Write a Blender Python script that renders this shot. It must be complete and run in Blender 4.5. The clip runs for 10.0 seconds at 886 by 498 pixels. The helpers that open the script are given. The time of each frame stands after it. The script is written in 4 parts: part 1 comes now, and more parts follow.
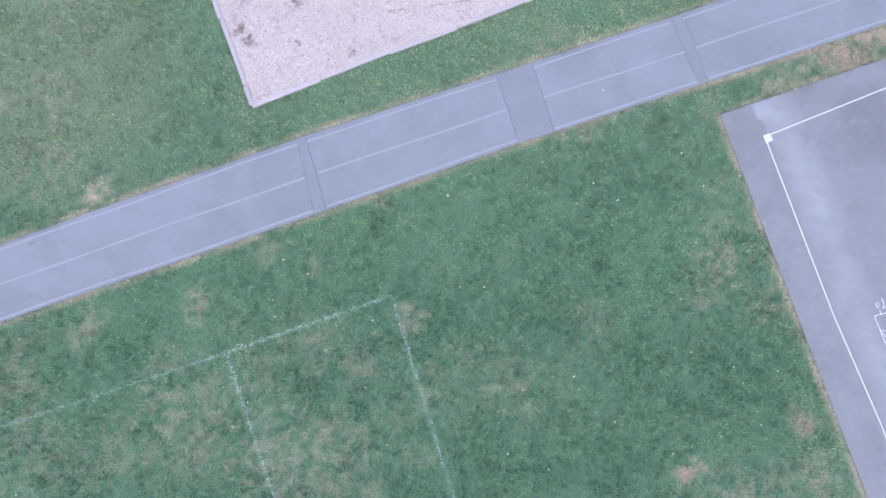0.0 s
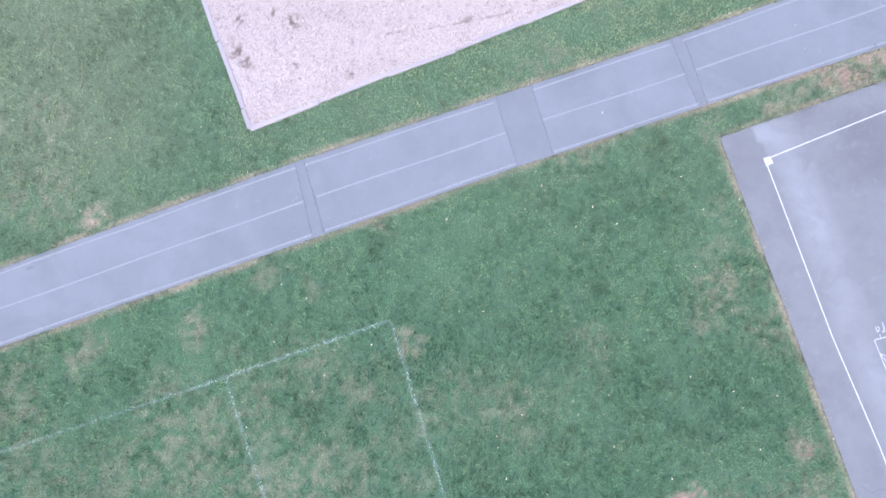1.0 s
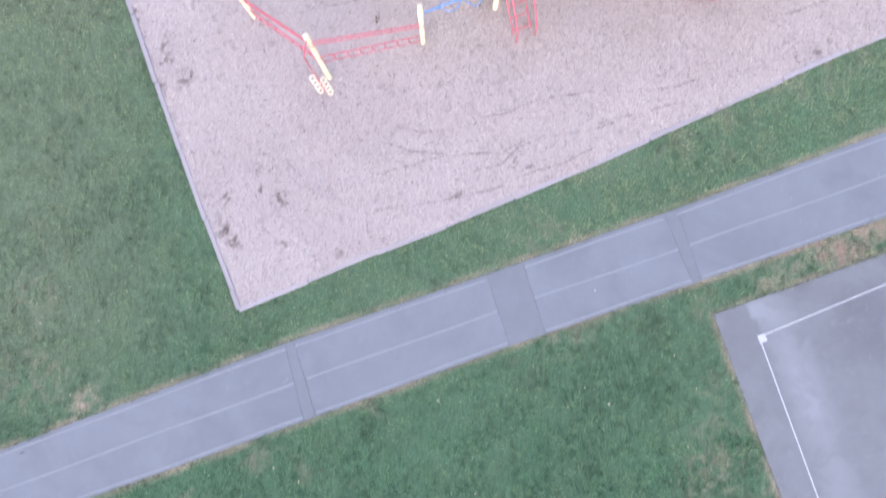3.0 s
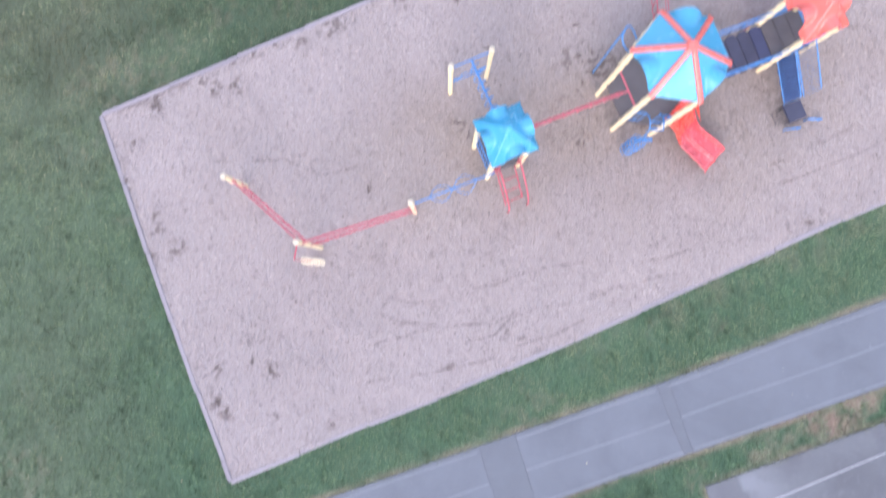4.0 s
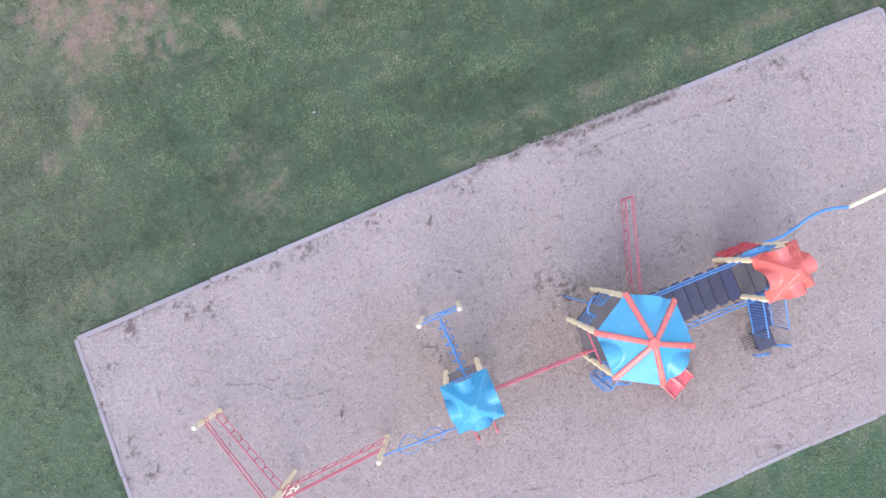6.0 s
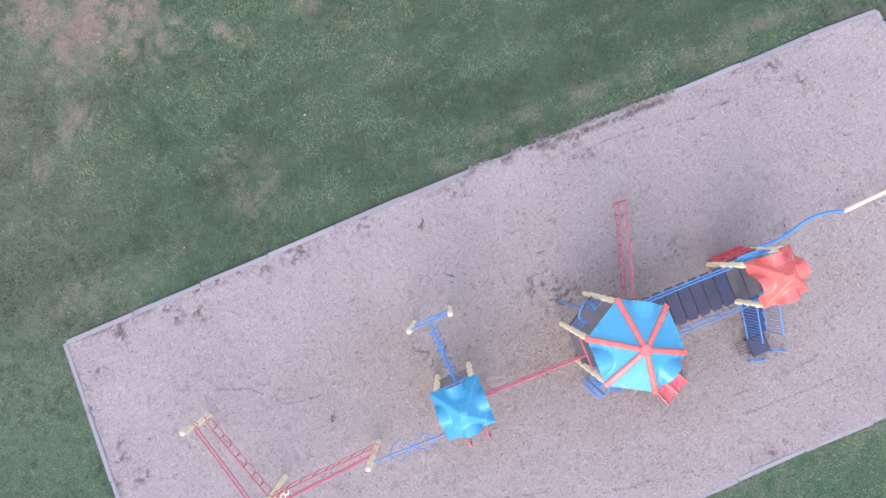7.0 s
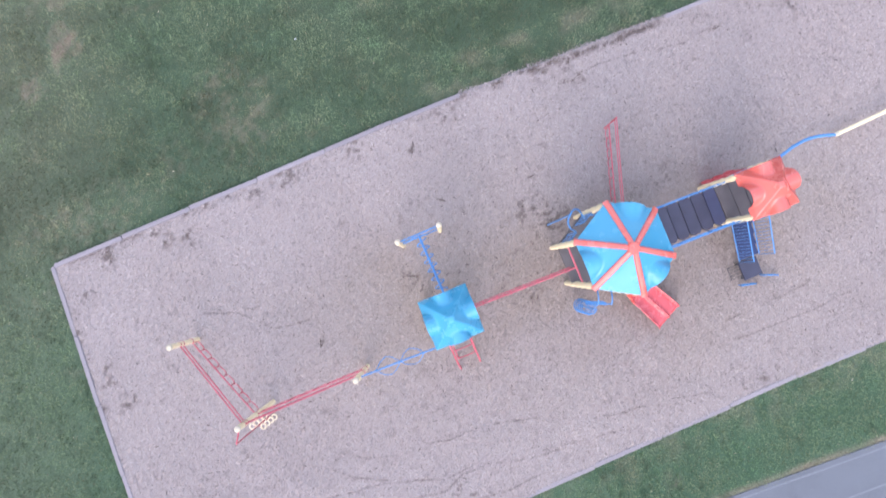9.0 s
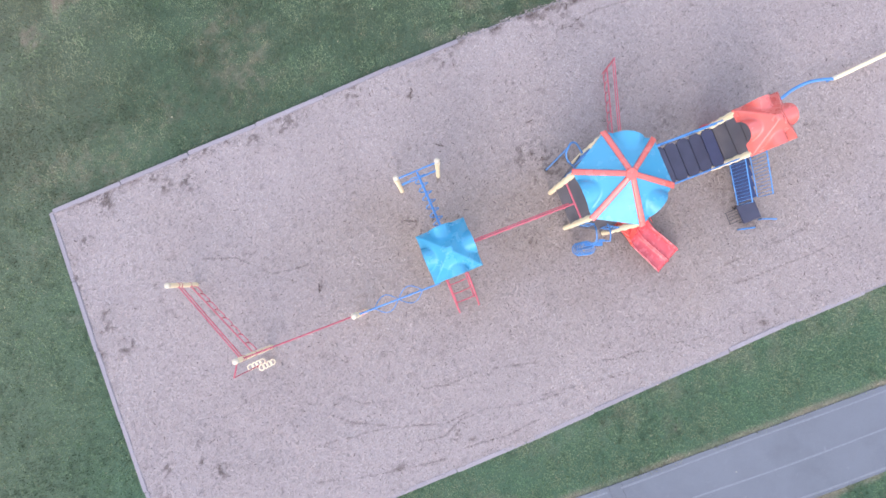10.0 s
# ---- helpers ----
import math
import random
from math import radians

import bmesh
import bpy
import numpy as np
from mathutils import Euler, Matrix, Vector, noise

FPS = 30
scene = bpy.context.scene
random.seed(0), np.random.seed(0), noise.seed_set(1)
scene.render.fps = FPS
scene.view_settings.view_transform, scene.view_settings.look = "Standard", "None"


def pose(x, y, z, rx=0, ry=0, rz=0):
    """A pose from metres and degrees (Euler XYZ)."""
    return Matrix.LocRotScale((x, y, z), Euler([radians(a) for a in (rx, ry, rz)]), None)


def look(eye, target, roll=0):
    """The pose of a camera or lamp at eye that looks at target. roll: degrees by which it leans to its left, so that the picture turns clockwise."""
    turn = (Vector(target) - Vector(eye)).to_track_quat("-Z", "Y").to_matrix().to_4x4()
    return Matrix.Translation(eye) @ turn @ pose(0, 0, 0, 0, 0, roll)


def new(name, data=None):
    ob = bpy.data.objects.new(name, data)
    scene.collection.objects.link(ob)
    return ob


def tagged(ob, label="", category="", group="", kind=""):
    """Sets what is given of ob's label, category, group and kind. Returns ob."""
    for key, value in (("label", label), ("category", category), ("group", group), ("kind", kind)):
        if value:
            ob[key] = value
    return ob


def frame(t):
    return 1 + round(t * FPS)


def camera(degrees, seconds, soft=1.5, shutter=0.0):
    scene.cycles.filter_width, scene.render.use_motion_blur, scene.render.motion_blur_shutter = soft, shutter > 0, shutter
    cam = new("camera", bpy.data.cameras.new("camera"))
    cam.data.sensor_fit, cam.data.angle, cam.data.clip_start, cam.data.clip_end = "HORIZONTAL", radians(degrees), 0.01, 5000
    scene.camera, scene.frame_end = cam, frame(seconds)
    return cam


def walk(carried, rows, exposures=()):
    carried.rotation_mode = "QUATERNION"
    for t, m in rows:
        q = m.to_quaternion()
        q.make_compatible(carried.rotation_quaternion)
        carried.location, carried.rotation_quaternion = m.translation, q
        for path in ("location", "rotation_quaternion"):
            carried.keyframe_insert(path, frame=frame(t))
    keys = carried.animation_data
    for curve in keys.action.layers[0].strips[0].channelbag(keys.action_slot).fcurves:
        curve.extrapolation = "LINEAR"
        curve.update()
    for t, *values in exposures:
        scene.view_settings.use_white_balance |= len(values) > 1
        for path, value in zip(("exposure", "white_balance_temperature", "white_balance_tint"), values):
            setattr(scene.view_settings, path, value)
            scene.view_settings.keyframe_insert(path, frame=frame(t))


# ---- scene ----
cam = camera(63.3, 10.0, soft=1.5, shutter=0.6)
PATH = [
    (0.0, -0.071, -1.527, 17.572, 4.914, -0.154, -0.145),
    (0.5, -0.059, -1.241, 17.577, 4.535, -0.157, -0.170),
    (1.0, -0.015, -0.769, 17.581, 4.382, -0.076, -0.203),
    (1.5, 0.013, 0.027, 17.601, 3.818, -0.096, -0.268),
    (2.0, 0.075, 1.187, 17.646, 2.998, -0.060, -0.304),
    (3.5, 0.428, 6.288, 17.804, 2.232, 0.215, -0.748),
    (4.0, 0.534, 8.611, 17.888, 2.084, 0.080, -0.650),
    (4.5, 0.703, 11.293, 17.954, 1.059, 0.039, -0.898),
    (5.0, 0.931, 13.405, 18.117, 0.973, 0.099, -0.765),
    (5.5, 1.161, 14.394, 18.204, 0.796, 0.147, -0.689),
    (7.0, 1.558, 14.734, 18.031, 0.766, 0.243, -0.563),
    (7.5, 1.638, 14.683, 17.963, 0.873, 0.247, -0.536),
    (8.0, 1.703, 14.346, 17.928, 1.074, 0.261, -0.497),
    (8.5, 1.777, 13.592, 17.891, 1.327, 0.326, -0.452),
    (9.0, 1.793, 12.561, 17.903, 1.651, 0.258, -0.441),
    (9.5, 1.813, 11.597, 17.887, 1.803, 0.263, -0.549),
    (10.0, 1.819, 11.048, 17.851, 2.122, 0.264, -0.506),
]
EXPOSURES = [(0.0, 1.06, 5780, 17), (0.5, 1.25, 5830, 17.5), (1.0, 1.28, 5900, 18), (1.5, 1.25, 5950, 18), (2.0, 1.17, 6000, 18.5), (3.4, 0.93, 6000, 18.5), (4.5, 0.76, 6030, 18), (5.0, 0.74, 6030, 18), (7.5, 0.75, 6010, 17.8), (10.0, 0.71, 6040, 16)]
walk(cam, [(t, pose(x, y, z, rx, ry, rz)) for t, x, y, z, rx, ry, rz in PATH], EXPOSURES)

# ---- light: a bright overcast sky with a weak, wide sun from the south-west ----
SUN_ELEVATION, SUN_AZIMUTH = 36.0, 190.0
world = bpy.data.worlds.new("overcast_sky")
scene.world = world
world.use_nodes = True
wn, wl = world.node_tree.nodes, world.node_tree.links
sky = wn.new("ShaderNodeTexSky")
sky.sky_type = "NISHITA"
sky.sun_disc = False
sky.sun_elevation = radians(SUN_ELEVATION)
sky.sun_rotation = radians(SUN_AZIMUTH)
sky.air_density, sky.dust_density, sky.ozone_density = 1.0, 3.0, 1.0
cloud = wn.new("ShaderNodeMix")
cloud.data_type = "RGBA"
cloud.inputs[0].default_value = 0.58
cloud.inputs[7].default_value = (2.9, 3.15, 3.55, 1.0)
wl.new(sky.outputs["Color"], cloud.inputs[6])
wl.new(cloud.outputs[2], wn["Background"].inputs["Color"])
wn["Background"].inputs["Strength"].default_value = 0.318
sun_lamp = bpy.data.lights.new("sun", "SUN")
sun_lamp.energy, sun_lamp.angle, sun_lamp.color = 0.62, radians(56), (1.0, 0.97, 0.94)
sun = new("sun", sun_lamp)
sun_from = Vector((math.sin(radians(SUN_AZIMUTH)) * math.cos(radians(SUN_ELEVATION)),
                   math.cos(radians(SUN_AZIMUTH)) * math.cos(radians(SUN_ELEVATION)), math.sin(radians(SUN_ELEVATION))))
sun.matrix_world = look(sun_from * 60, (0, 0, 0))


# ---- materials ----
class Mat:
    """A node material with short calls for its nodes."""

    def __init__(self, name, rough=0.6, metal=0.0, spec=0.5):
        self.m = bpy.data.materials.new(name)
        self.m.use_nodes = True
        self.n, self.l = self.m.node_tree.nodes, self.m.node_tree.links
        self.b = self.n["Principled BSDF"]
        self.b.inputs["Roughness"].default_value = rough
        self.b.inputs["Metallic"].default_value = metal
        self.b.inputs["Specular IOR Level"].default_value = spec
        self.pos = self.n.new("ShaderNodeNewGeometry").outputs["Position"]

    def put(self, value, socket):
        if isinstance(value, (int, float)):
            socket.default_value = value
        elif isinstance(value, tuple):
            socket.default_value = (*value, 1.0)[: len(socket.default_value)]
        else:
            self.l.new(value, socket)

    def noise(self, scale, detail=4.0, rough=0.6, distortion=0.0, stretch=None):
        node = self.n.new("ShaderNodeTexNoise")
        where = self.pos
        if stretch:
            mapping = self.n.new("ShaderNodeMapping")
            self.l.new(self.pos, mapping.inputs["Vector"])
            mapping.inputs["Scale"].default_value = stretch[:3]
            mapping.inputs["Rotation"].default_value = (0, 0, radians(stretch[3]))
            where = mapping.outputs["Vector"]
        self.l.new(where, node.inputs["Vector"])
        node.inputs["Scale"].default_value, node.inputs["Detail"].default_value = scale, detail
        node.inputs["Roughness"].default_value, node.inputs["Distortion"].default_value = rough, distortion
        return node.outputs["Fac"]

    def range(self, value, a, b, c=0.0, d=1.0):
        node = self.n.new("ShaderNodeMapRange")
        self.put(value, node.inputs["Value"])
        for key, v in zip(("From Min", "From Max", "To Min", "To Max"), (a, b, c, d)):
            node.inputs[key].default_value = v
        return node.outputs["Result"]

    def math(self, kind, a, b=0.0):
        node = self.n.new("ShaderNodeMath")
        node.operation = kind
        self.put(a, node.inputs[0])
        self.put(b, node.inputs[1])
        return node.outputs[0]

    def mix(self, fac, a, b, kind="MIX"):
        node = self.n.new("ShaderNodeMix")
        node.data_type, node.blend_type = "RGBA", kind
        self.put(fac, node.inputs[0])
        self.put(a, node.inputs[6])
        self.put(b, node.inputs[7])
        return node.outputs[2]

    def attr(self, name):
        node = self.n.new("ShaderNodeAttribute")
        node.attribute_name = name
        split = self.n.new("ShaderNodeSeparateXYZ")
        self.l.new(node.outputs["Vector"], split.inputs[0])
        return split.outputs

    def chance(self):
        return self.n.new("ShaderNodeObjectInfo").outputs["Random"]

    def done(self, colour, bump=None, strength=0.3, distance=0.01, rough=None):
        self.put(colour, self.b.inputs["Base Color"])
        if rough is not None:
            self.put(rough, self.b.inputs["Roughness"])
        if bump is not None:
            node = self.n.new("ShaderNodeBump")
            self.l.new(bump, node.inputs["Height"])
            node.inputs["Strength"].default_value, node.inputs["Distance"].default_value = strength, distance
            self.l.new(node.outputs["Normal"], self.b.inputs["Normal"])
        return self.m


def painted(name, colour, faded, rough=0.4, scale=6.0, grime=0.2, spec=0.5):
    """Powder coat or moulded plastic, sun-bleached in patches, with fine grain."""
    m = Mat(name, rough, 0, spec)
    c = m.mix(m.range(m.noise(scale, 5), 0.35, 0.7), colour, faded)
    dark = tuple(0.6 * v for v in colour)
    c = m.mix(m.range(m.noise(scale * 7, 3), 0.62, 0.8, 0.0, grime), c, dark)
    return m.done(c, m.noise(90, 2), 0.08, 0.004, m.range(m.noise(scale * 2, 3), 0.3, 0.7, rough - 0.08, rough + 0.15))


BLUE_ROOF = painted("blue_roof_plastic", (0.058, 0.305, 0.475), (0.085, 0.345, 0.51), 0.20, 1.2, 0.2, 0.55)
RED_ROOF = painted("red_roof_plastic", (0.70, 0.13, 0.10), (0.74, 0.16, 0.13), 0.20, 1.2, 0.2, 0.8)
RED_SLIDE = painted("red_slide_plastic", (0.62, 0.075, 0.085), (0.68, 0.11, 0.12), 0.20, 3.0, 0.2, 0.9)
# Deeper red for steep slide parts, their weaker sky sheen put into the colour.
RED_SLIDE_STEEP = painted("steep_red_slide_plastic", (0.70, 0.085, 0.06), (0.74, 0.11, 0.08), 0.26, 3.0)
BLUE_PAINT = painted("blue_powder_coat", (0.062, 0.205, 0.47), (0.085, 0.25, 0.53), 0.34)
DEEP_RED = painted("deep_red_plastic", (0.50, 0.05, 0.06), (0.56, 0.08, 0.09), 0.3, 3.0)
RED_PAINT = painted("red_powder_coat", (0.47, 0.088, 0.115), (0.54, 0.13, 0.16), 0.42)
CREAM = painted("cream_yellow_powder_coat", (0.86, 0.69, 0.41), (0.88, 0.74, 0.48), 0.4, 6.0, 0.12)
RING = painted("cream_ring_plastic", (0.72, 0.61, 0.42), (0.76, 0.66, 0.48), 0.45, 6.0, 0.1)
WHITE_CAP = painted("pale_post_cap", (0.60, 0.51, 0.37), (0.64, 0.55, 0.41), 0.5, 6.0, 0.08)
DECK = painted("charcoal_deck_coating", (0.040, 0.040, 0.066), (0.058, 0.058, 0.094), 0.5, 5.0)
END_TREAD = painted("blue_black_tread_coating", (0.042, 0.046, 0.092), (0.056, 0.062, 0.118), 0.5, 5.0)
STAIR = painted("dark_blue_tread_coating", (0.030, 0.045, 0.115), (0.043, 0.062, 0.15), 0.5, 5.0)
PALE_BLUE = painted("pale_blue_plastic", (0.16, 0.42, 0.70), (0.20, 0.48, 0.75), 0.35)
PLATE = painted("worn_charcoal_plate", (0.098, 0.084, 0.084), (0.13, 0.113, 0.113), 0.6, 4.0)
STEEL = painted("dark_steel", (0.05, 0.05, 0.055), (0.09, 0.085, 0.085), 0.5)

m = Mat("grass_blades", 0.65, 0, 0.25)
tone, dry, paint = m.attr("look")[:3]
green = m.mix(tone, (0.028, 0.083, 0.037), (0.118, 0.236, 0.114))
green = m.mix(m.range(m.noise(0.9, 5), 0.35, 0.65), green, m.mix(tone, (0.050, 0.091, 0.046), (0.158, 0.236, 0.120)))
c = m.mix(dry, green, m.mix(tone, (0.22, 0.175, 0.115), (0.40, 0.33, 0.225)))
GRASS = m.done(m.mix(paint, c, (0.62, 0.72, 0.70)))

m = Mat("soil_and_thatch", 0.9, 0, 0.2)
tone, dry, paint = m.attr("look")[:3]
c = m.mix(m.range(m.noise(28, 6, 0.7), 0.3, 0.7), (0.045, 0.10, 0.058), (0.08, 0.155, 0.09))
# Darker green where blades end and in the north; blade self-shade put into it.
shaded_turf = m.mix(m.range(m.noise(2.2, 6, 0.7), 0.35, 0.65), (0.020, 0.055, 0.030), (0.05, 0.105, 0.06))
c = m.mix(m.range(tone, 0.0, -1.0), c, m.mix(m.range(m.noise(0.35, 5), 0.4, 0.65), shaded_turf, (0.045, 0.085, 0.05)))
c = m.mix(dry, c, m.mix(m.range(m.noise(14, 5), 0.3, 0.7), (0.24, 0.175, 0.125), (0.40, 0.33, 0.25)))
c = m.mix(m.range(tone, 0.0, 1.0), c, m.mix(m.range(m.noise(9, 6, 0.7), 0.3, 0.7), (0.17, 0.118, 0.09), (0.27, 0.195, 0.155)))
c = m.mix(m.math("MULTIPLY", paint, 0.8), c, (0.55, 0.65, 0.63))
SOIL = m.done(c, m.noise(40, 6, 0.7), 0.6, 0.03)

m = Mat("mulch_bed", 0.9, 0, 0.2)
tone, damp, paint = m.attr("look")[:3]
c = m.mix(m.range(m.noise(45, 6, 0.75), 0.28, 0.72), (0.345, 0.288, 0.274), (0.412, 0.350, 0.333))
c = m.mix(m.range(m.noise(1.3, 5), 0.4, 0.7, 0.0, 0.35), c, (0.34, 0.295, 0.28))
c = m.mix(m.math("MULTIPLY", tone, 0.75), c, (0.31, 0.245, 0.20))
c = m.mix(damp, c, (0.085, 0.06, 0.05))
MULCH = m.done(c, m.noise(60, 5, 0.7), 0.5, 0.015)

m = Mat("wood_chips", 0.8, 0, 0.25)
tone, damp, paint = m.attr("look")[:3]
c = m.mix(tone, (0.315, 0.260, 0.246), (0.475, 0.413, 0.391))
c = m.mix(m.math("MULTIPLY", paint, 0.75), c, m.mix(tone, (0.245, 0.19, 0.155), (0.415, 0.345, 0.29)))
c = m.mix(damp, c, m.mix(tone, (0.05, 0.035, 0.03), (0.14, 0.10, 0.085)))
CHIPS = m.done(c)

m = Mat("worn_asphalt", 0.85, 0, 0.3)
c = m.mix(m.range(m.noise(160, 3, 0.7), 0.3, 0.7), (0.108, 0.115, 0.130), (0.176, 0.185, 0.206))
c = m.mix(m.range(m.noise(0.7, 6), 0.35, 0.7, 0.0, 0.6), c, (0.178, 0.189, 0.214))
c = m.mix(m.range(m.noise(0.45, 6, 0.65, 0.8), 0.48, 0.70, 0.0, 0.55), c, (0.112, 0.119, 0.133))
c = m.mix(m.range(m.noise(3.0, 6, 0.7), 0.55, 0.75, 0.0, 0.3), c, (0.135, 0.143, 0.155))
c = m.mix(m.range(m.noise(7.0, 4, 0.6), 0.66, 0.72, 0.0, 0.35), c, (0.25, 0.26, 0.28))
c = m.mix(m.range(m.noise(2.4, 3, 0.5, 1.5), 0.70, 0.76, 0.0, 0.4), c, (0.23, 0.24, 0.26))
ASPHALT = m.done(c, m.noise(180, 3), 0.4, 0.006)

m = Mat("patched_asphalt", 0.85, 0, 0.3)
c = m.mix(m.range(m.noise(150, 3, 0.7), 0.3, 0.7), (0.104, 0.110, 0.123), (0.168, 0.176, 0.194))
c = m.mix(m.range(m.noise(2.0, 6), 0.4, 0.7, 0.0, 0.5), c, (0.162, 0.172, 0.193))
PATCH = m.done(c, m.noise(170, 3), 0.4, 0.006)

m = Mat("court_asphalt", 0.8, 0, 0.35)
tone, damp, paint = m.attr("look")[:3]
c = m.mix(m.range(m.noise(150, 3, 0.7), 0.3, 0.7), (0.113, 0.115, 0.123), (0.178, 0.181, 0.192))
c = m.mix(m.math("MULTIPLY", damp, 0.85), c, (0.098, 0.097, 0.106))
c = m.mix(m.math("MULTIPLY", tone, 0.8), c, (0.222, 0.228, 0.245))
c = m.mix(m.range(m.noise(1.6, 6, 0.65, 0.4), 0.48, 0.72, 0.0, 0.5), c, (0.112, 0.112, 0.122))
c = m.mix(m.range(m.noise(5.0, 6, 0.7, 0.6), 0.55, 0.72, 0.0, 0.4), c, (0.20, 0.20, 0.21))
c = m.mix(m.range(m.noise(0.9, 5, 0.6, 0, (1, 2, 1, -35)), 0.55, 0.75, 0.0, 0.18), c, (0.10, 0.098, 0.105))
COURT = m.done(c, m.noise(170, 3), 0.4, 0.006, m.range(damp, 0, 1, 0.85, 0.7))

m = Mat("crack_sealer", 0.7)
SEALER = m.done(m.mix(m.range(m.noise(20, 4), 0.3, 0.7), (0.05, 0.05, 0.055), (0.13, 0.13, 0.14)))

m = Mat("worn_white_road_paint", 0.7)
worn = m.range(m.noise(45, 5, 0.75), 0.36, 0.56)
LINE_PAINT = m.done(m.mix(worn, (0.137, 0.146, 0.162), (0.204, 0.213, 0.233)), m.noise(180, 3), 0.3, 0.004)
m = Mat("white_court_paint", 0.6)
COURT_PAINT = m.done(m.mix(m.range(m.noise(40, 4, 0.7), 0.3, 0.5), (0.26, 0.26, 0.275), (0.40, 0.395, 0.40)))
m = Mat("chalk", 0.95)
CHALK = m.done(m.mix(m.range(m.noise(70, 3, 0.7), 0.35, 0.6), (0.30, 0.30, 0.33), (0.50, 0.50, 0.54)))

m = Mat("weathered_edging", 0.75)
c = m.mix(m.chance(), (0.268, 0.236, 0.252), (0.335, 0.298, 0.314))
c = m.mix(m.range(m.noise(6, 5, 0.7), 0.45, 0.7, 0.0, 0.55), c, (0.30, 0.255, 0.25))
c = m.mix(m.range(m.noise(30, 5, 0.7, 0, (1, 8, 1, 22)), 0.45, 0.75, 0.0, 0.7), c, (0.17, 0.15, 0.155))
EDGING = m.done(c, m.noise(40, 4, 0.7, 0, (1, 6, 1, 22)), 0.4, 0.006)
m = Mat("fallen_leaves", 0.7)
tone, dry, paint = m.attr("look")[:3]
LEAF = m.done(m.mix(tone, (0.42, 0.32, 0.18), (0.68, 0.60, 0.46)))
m = Mat("white_paper", 0.8)
PAPER = m.done(m.mix(m.range(m.noise(30, 3), 0.3, 0.7), (0.52, 0.56, 0.62), (0.66, 0.70, 0.75)))


# ---- shape helpers ----
def mesh_of(name, bm, material, smooth=40):
    data = bpy.data.meshes.new(name)
    bmesh.ops.recalc_face_normals(bm, faces=bm.faces)
    bm.to_mesh(data)
    bm.free()
    data.materials.append(material)
    if smooth:
        data.shade_smooth()
        data.set_sharp_from_angle(angle=radians(smooth))
    return data


def part(name, bm, material, parent, label="", smooth=40):
    """Links a bmesh as one mesh object under a thing or a part."""
    ob = new(name, mesh_of(name, bm, material, smooth))
    ob.parent = parent
    return tagged(ob, label)


def thing(name, x, y, turn, label, category, group="", z=0.0):
    ob = new(name)
    ob.empty_display_size = 0.2
    ob.matrix_world = pose(x, y, z, 0, 0, turn)
    return tagged(ob, label, category, group)


def local(ob, *points):
    """World points in the axes of a thing."""
    back = ob.matrix_basis.inverted()
    return [tuple(back @ Vector(p)) for p in points]


def tube(points, r, n=8, closed=False, bm=None):
    """A round bar along a line of points."""
    bm = bm or bmesh.new()
    pts = [Vector(p) for p in points]
    count = len(pts)
    rings, side = [], None
    for i, p in enumerate(pts):
        a = pts[i - 1] if (i or closed) else p
        b = pts[(i + 1) % count] if (i < count - 1 or closed) else p
        way = (b - a).normalized()
        if side is None:
            side = way.orthogonal().normalized()
        else:
            side = (side - way * side.dot(way)).normalized()
        up = way.cross(side)
        rad = r[i] if isinstance(r, (list, tuple)) else r
        rings.append([bm.verts.new(p + rad * (math.cos(t) * side + math.sin(t) * up)) for t in (2 * math.pi * k / n for k in range(n))])
    for i in range(count if closed else count - 1):
        a, b = rings[i], rings[(i + 1) % count]
        for k in range(n):
            bm.faces.new((a[k], a[(k + 1) % n], b[(k + 1) % n], b[k]))
    if not closed:
        bm.faces.new(rings[0][::-1])
        bm.faces.new(rings[-1])
    return bm


def bend(points, steps=6):
    """A smooth line through points (Catmull-Rom)."""
    pts = [Vector(p) for p in points]
    pts = [2 * pts[0] - pts[1]] + pts + [2 * pts[-1] - pts[-2]]
    out = []
    for i in range(1, len(pts) - 2):
        a, b, c, d = pts[i - 1 : i + 3]
        for k in range(steps):
            t = k / steps
            out.append(0.5 * (2 * b + (c - a) * t + (2 * a - 5 * b + 4 * c - d) * t * t + (3 * b - a - 3 * c + d) * t**3))
    return out + [pts[-2]]


def block(x0, x1, y0, y1, z0, z1, bevel=0.0, bm=None):
    bm = bm or bmesh.new()
    made = bmesh.ops.create_cube(bm, size=1.0)["verts"]
    for v in made:
        v.co = ((x0 + x1) / 2 + v.co.x * (x1 - x0), (y0 + y1) / 2 + v.co.y * (y1 - y0), (z0 + z1) / 2 + v.co.z * (z1 - z0))
    if bevel:
        bmesh.ops.bevel(bm, geom=list({e for v in made for e in v.link_edges}), offset=bevel, segments=2, affect="EDGES")
    return bm


def prism(outline, z0, z1, bevel=0.0, bm=None):
    bm = bm or bmesh.new()
    low = [bm.verts.new((x, y, z0)) for x, y in outline]
    high = [bm.verts.new((x, y, z1)) for x, y in outline]
    n = len(low)
    bm.faces.new(low[::-1])
    top = bm.faces.new(high)
    for i in range(n):
        bm.faces.new((low[i], low[(i + 1) % n], high[(i + 1) % n], high[i]))
    if bevel:
        bmesh.ops.bevel(bm, geom=list(top.edges), offset=bevel, segments=2, affect="EDGES")
    return bm


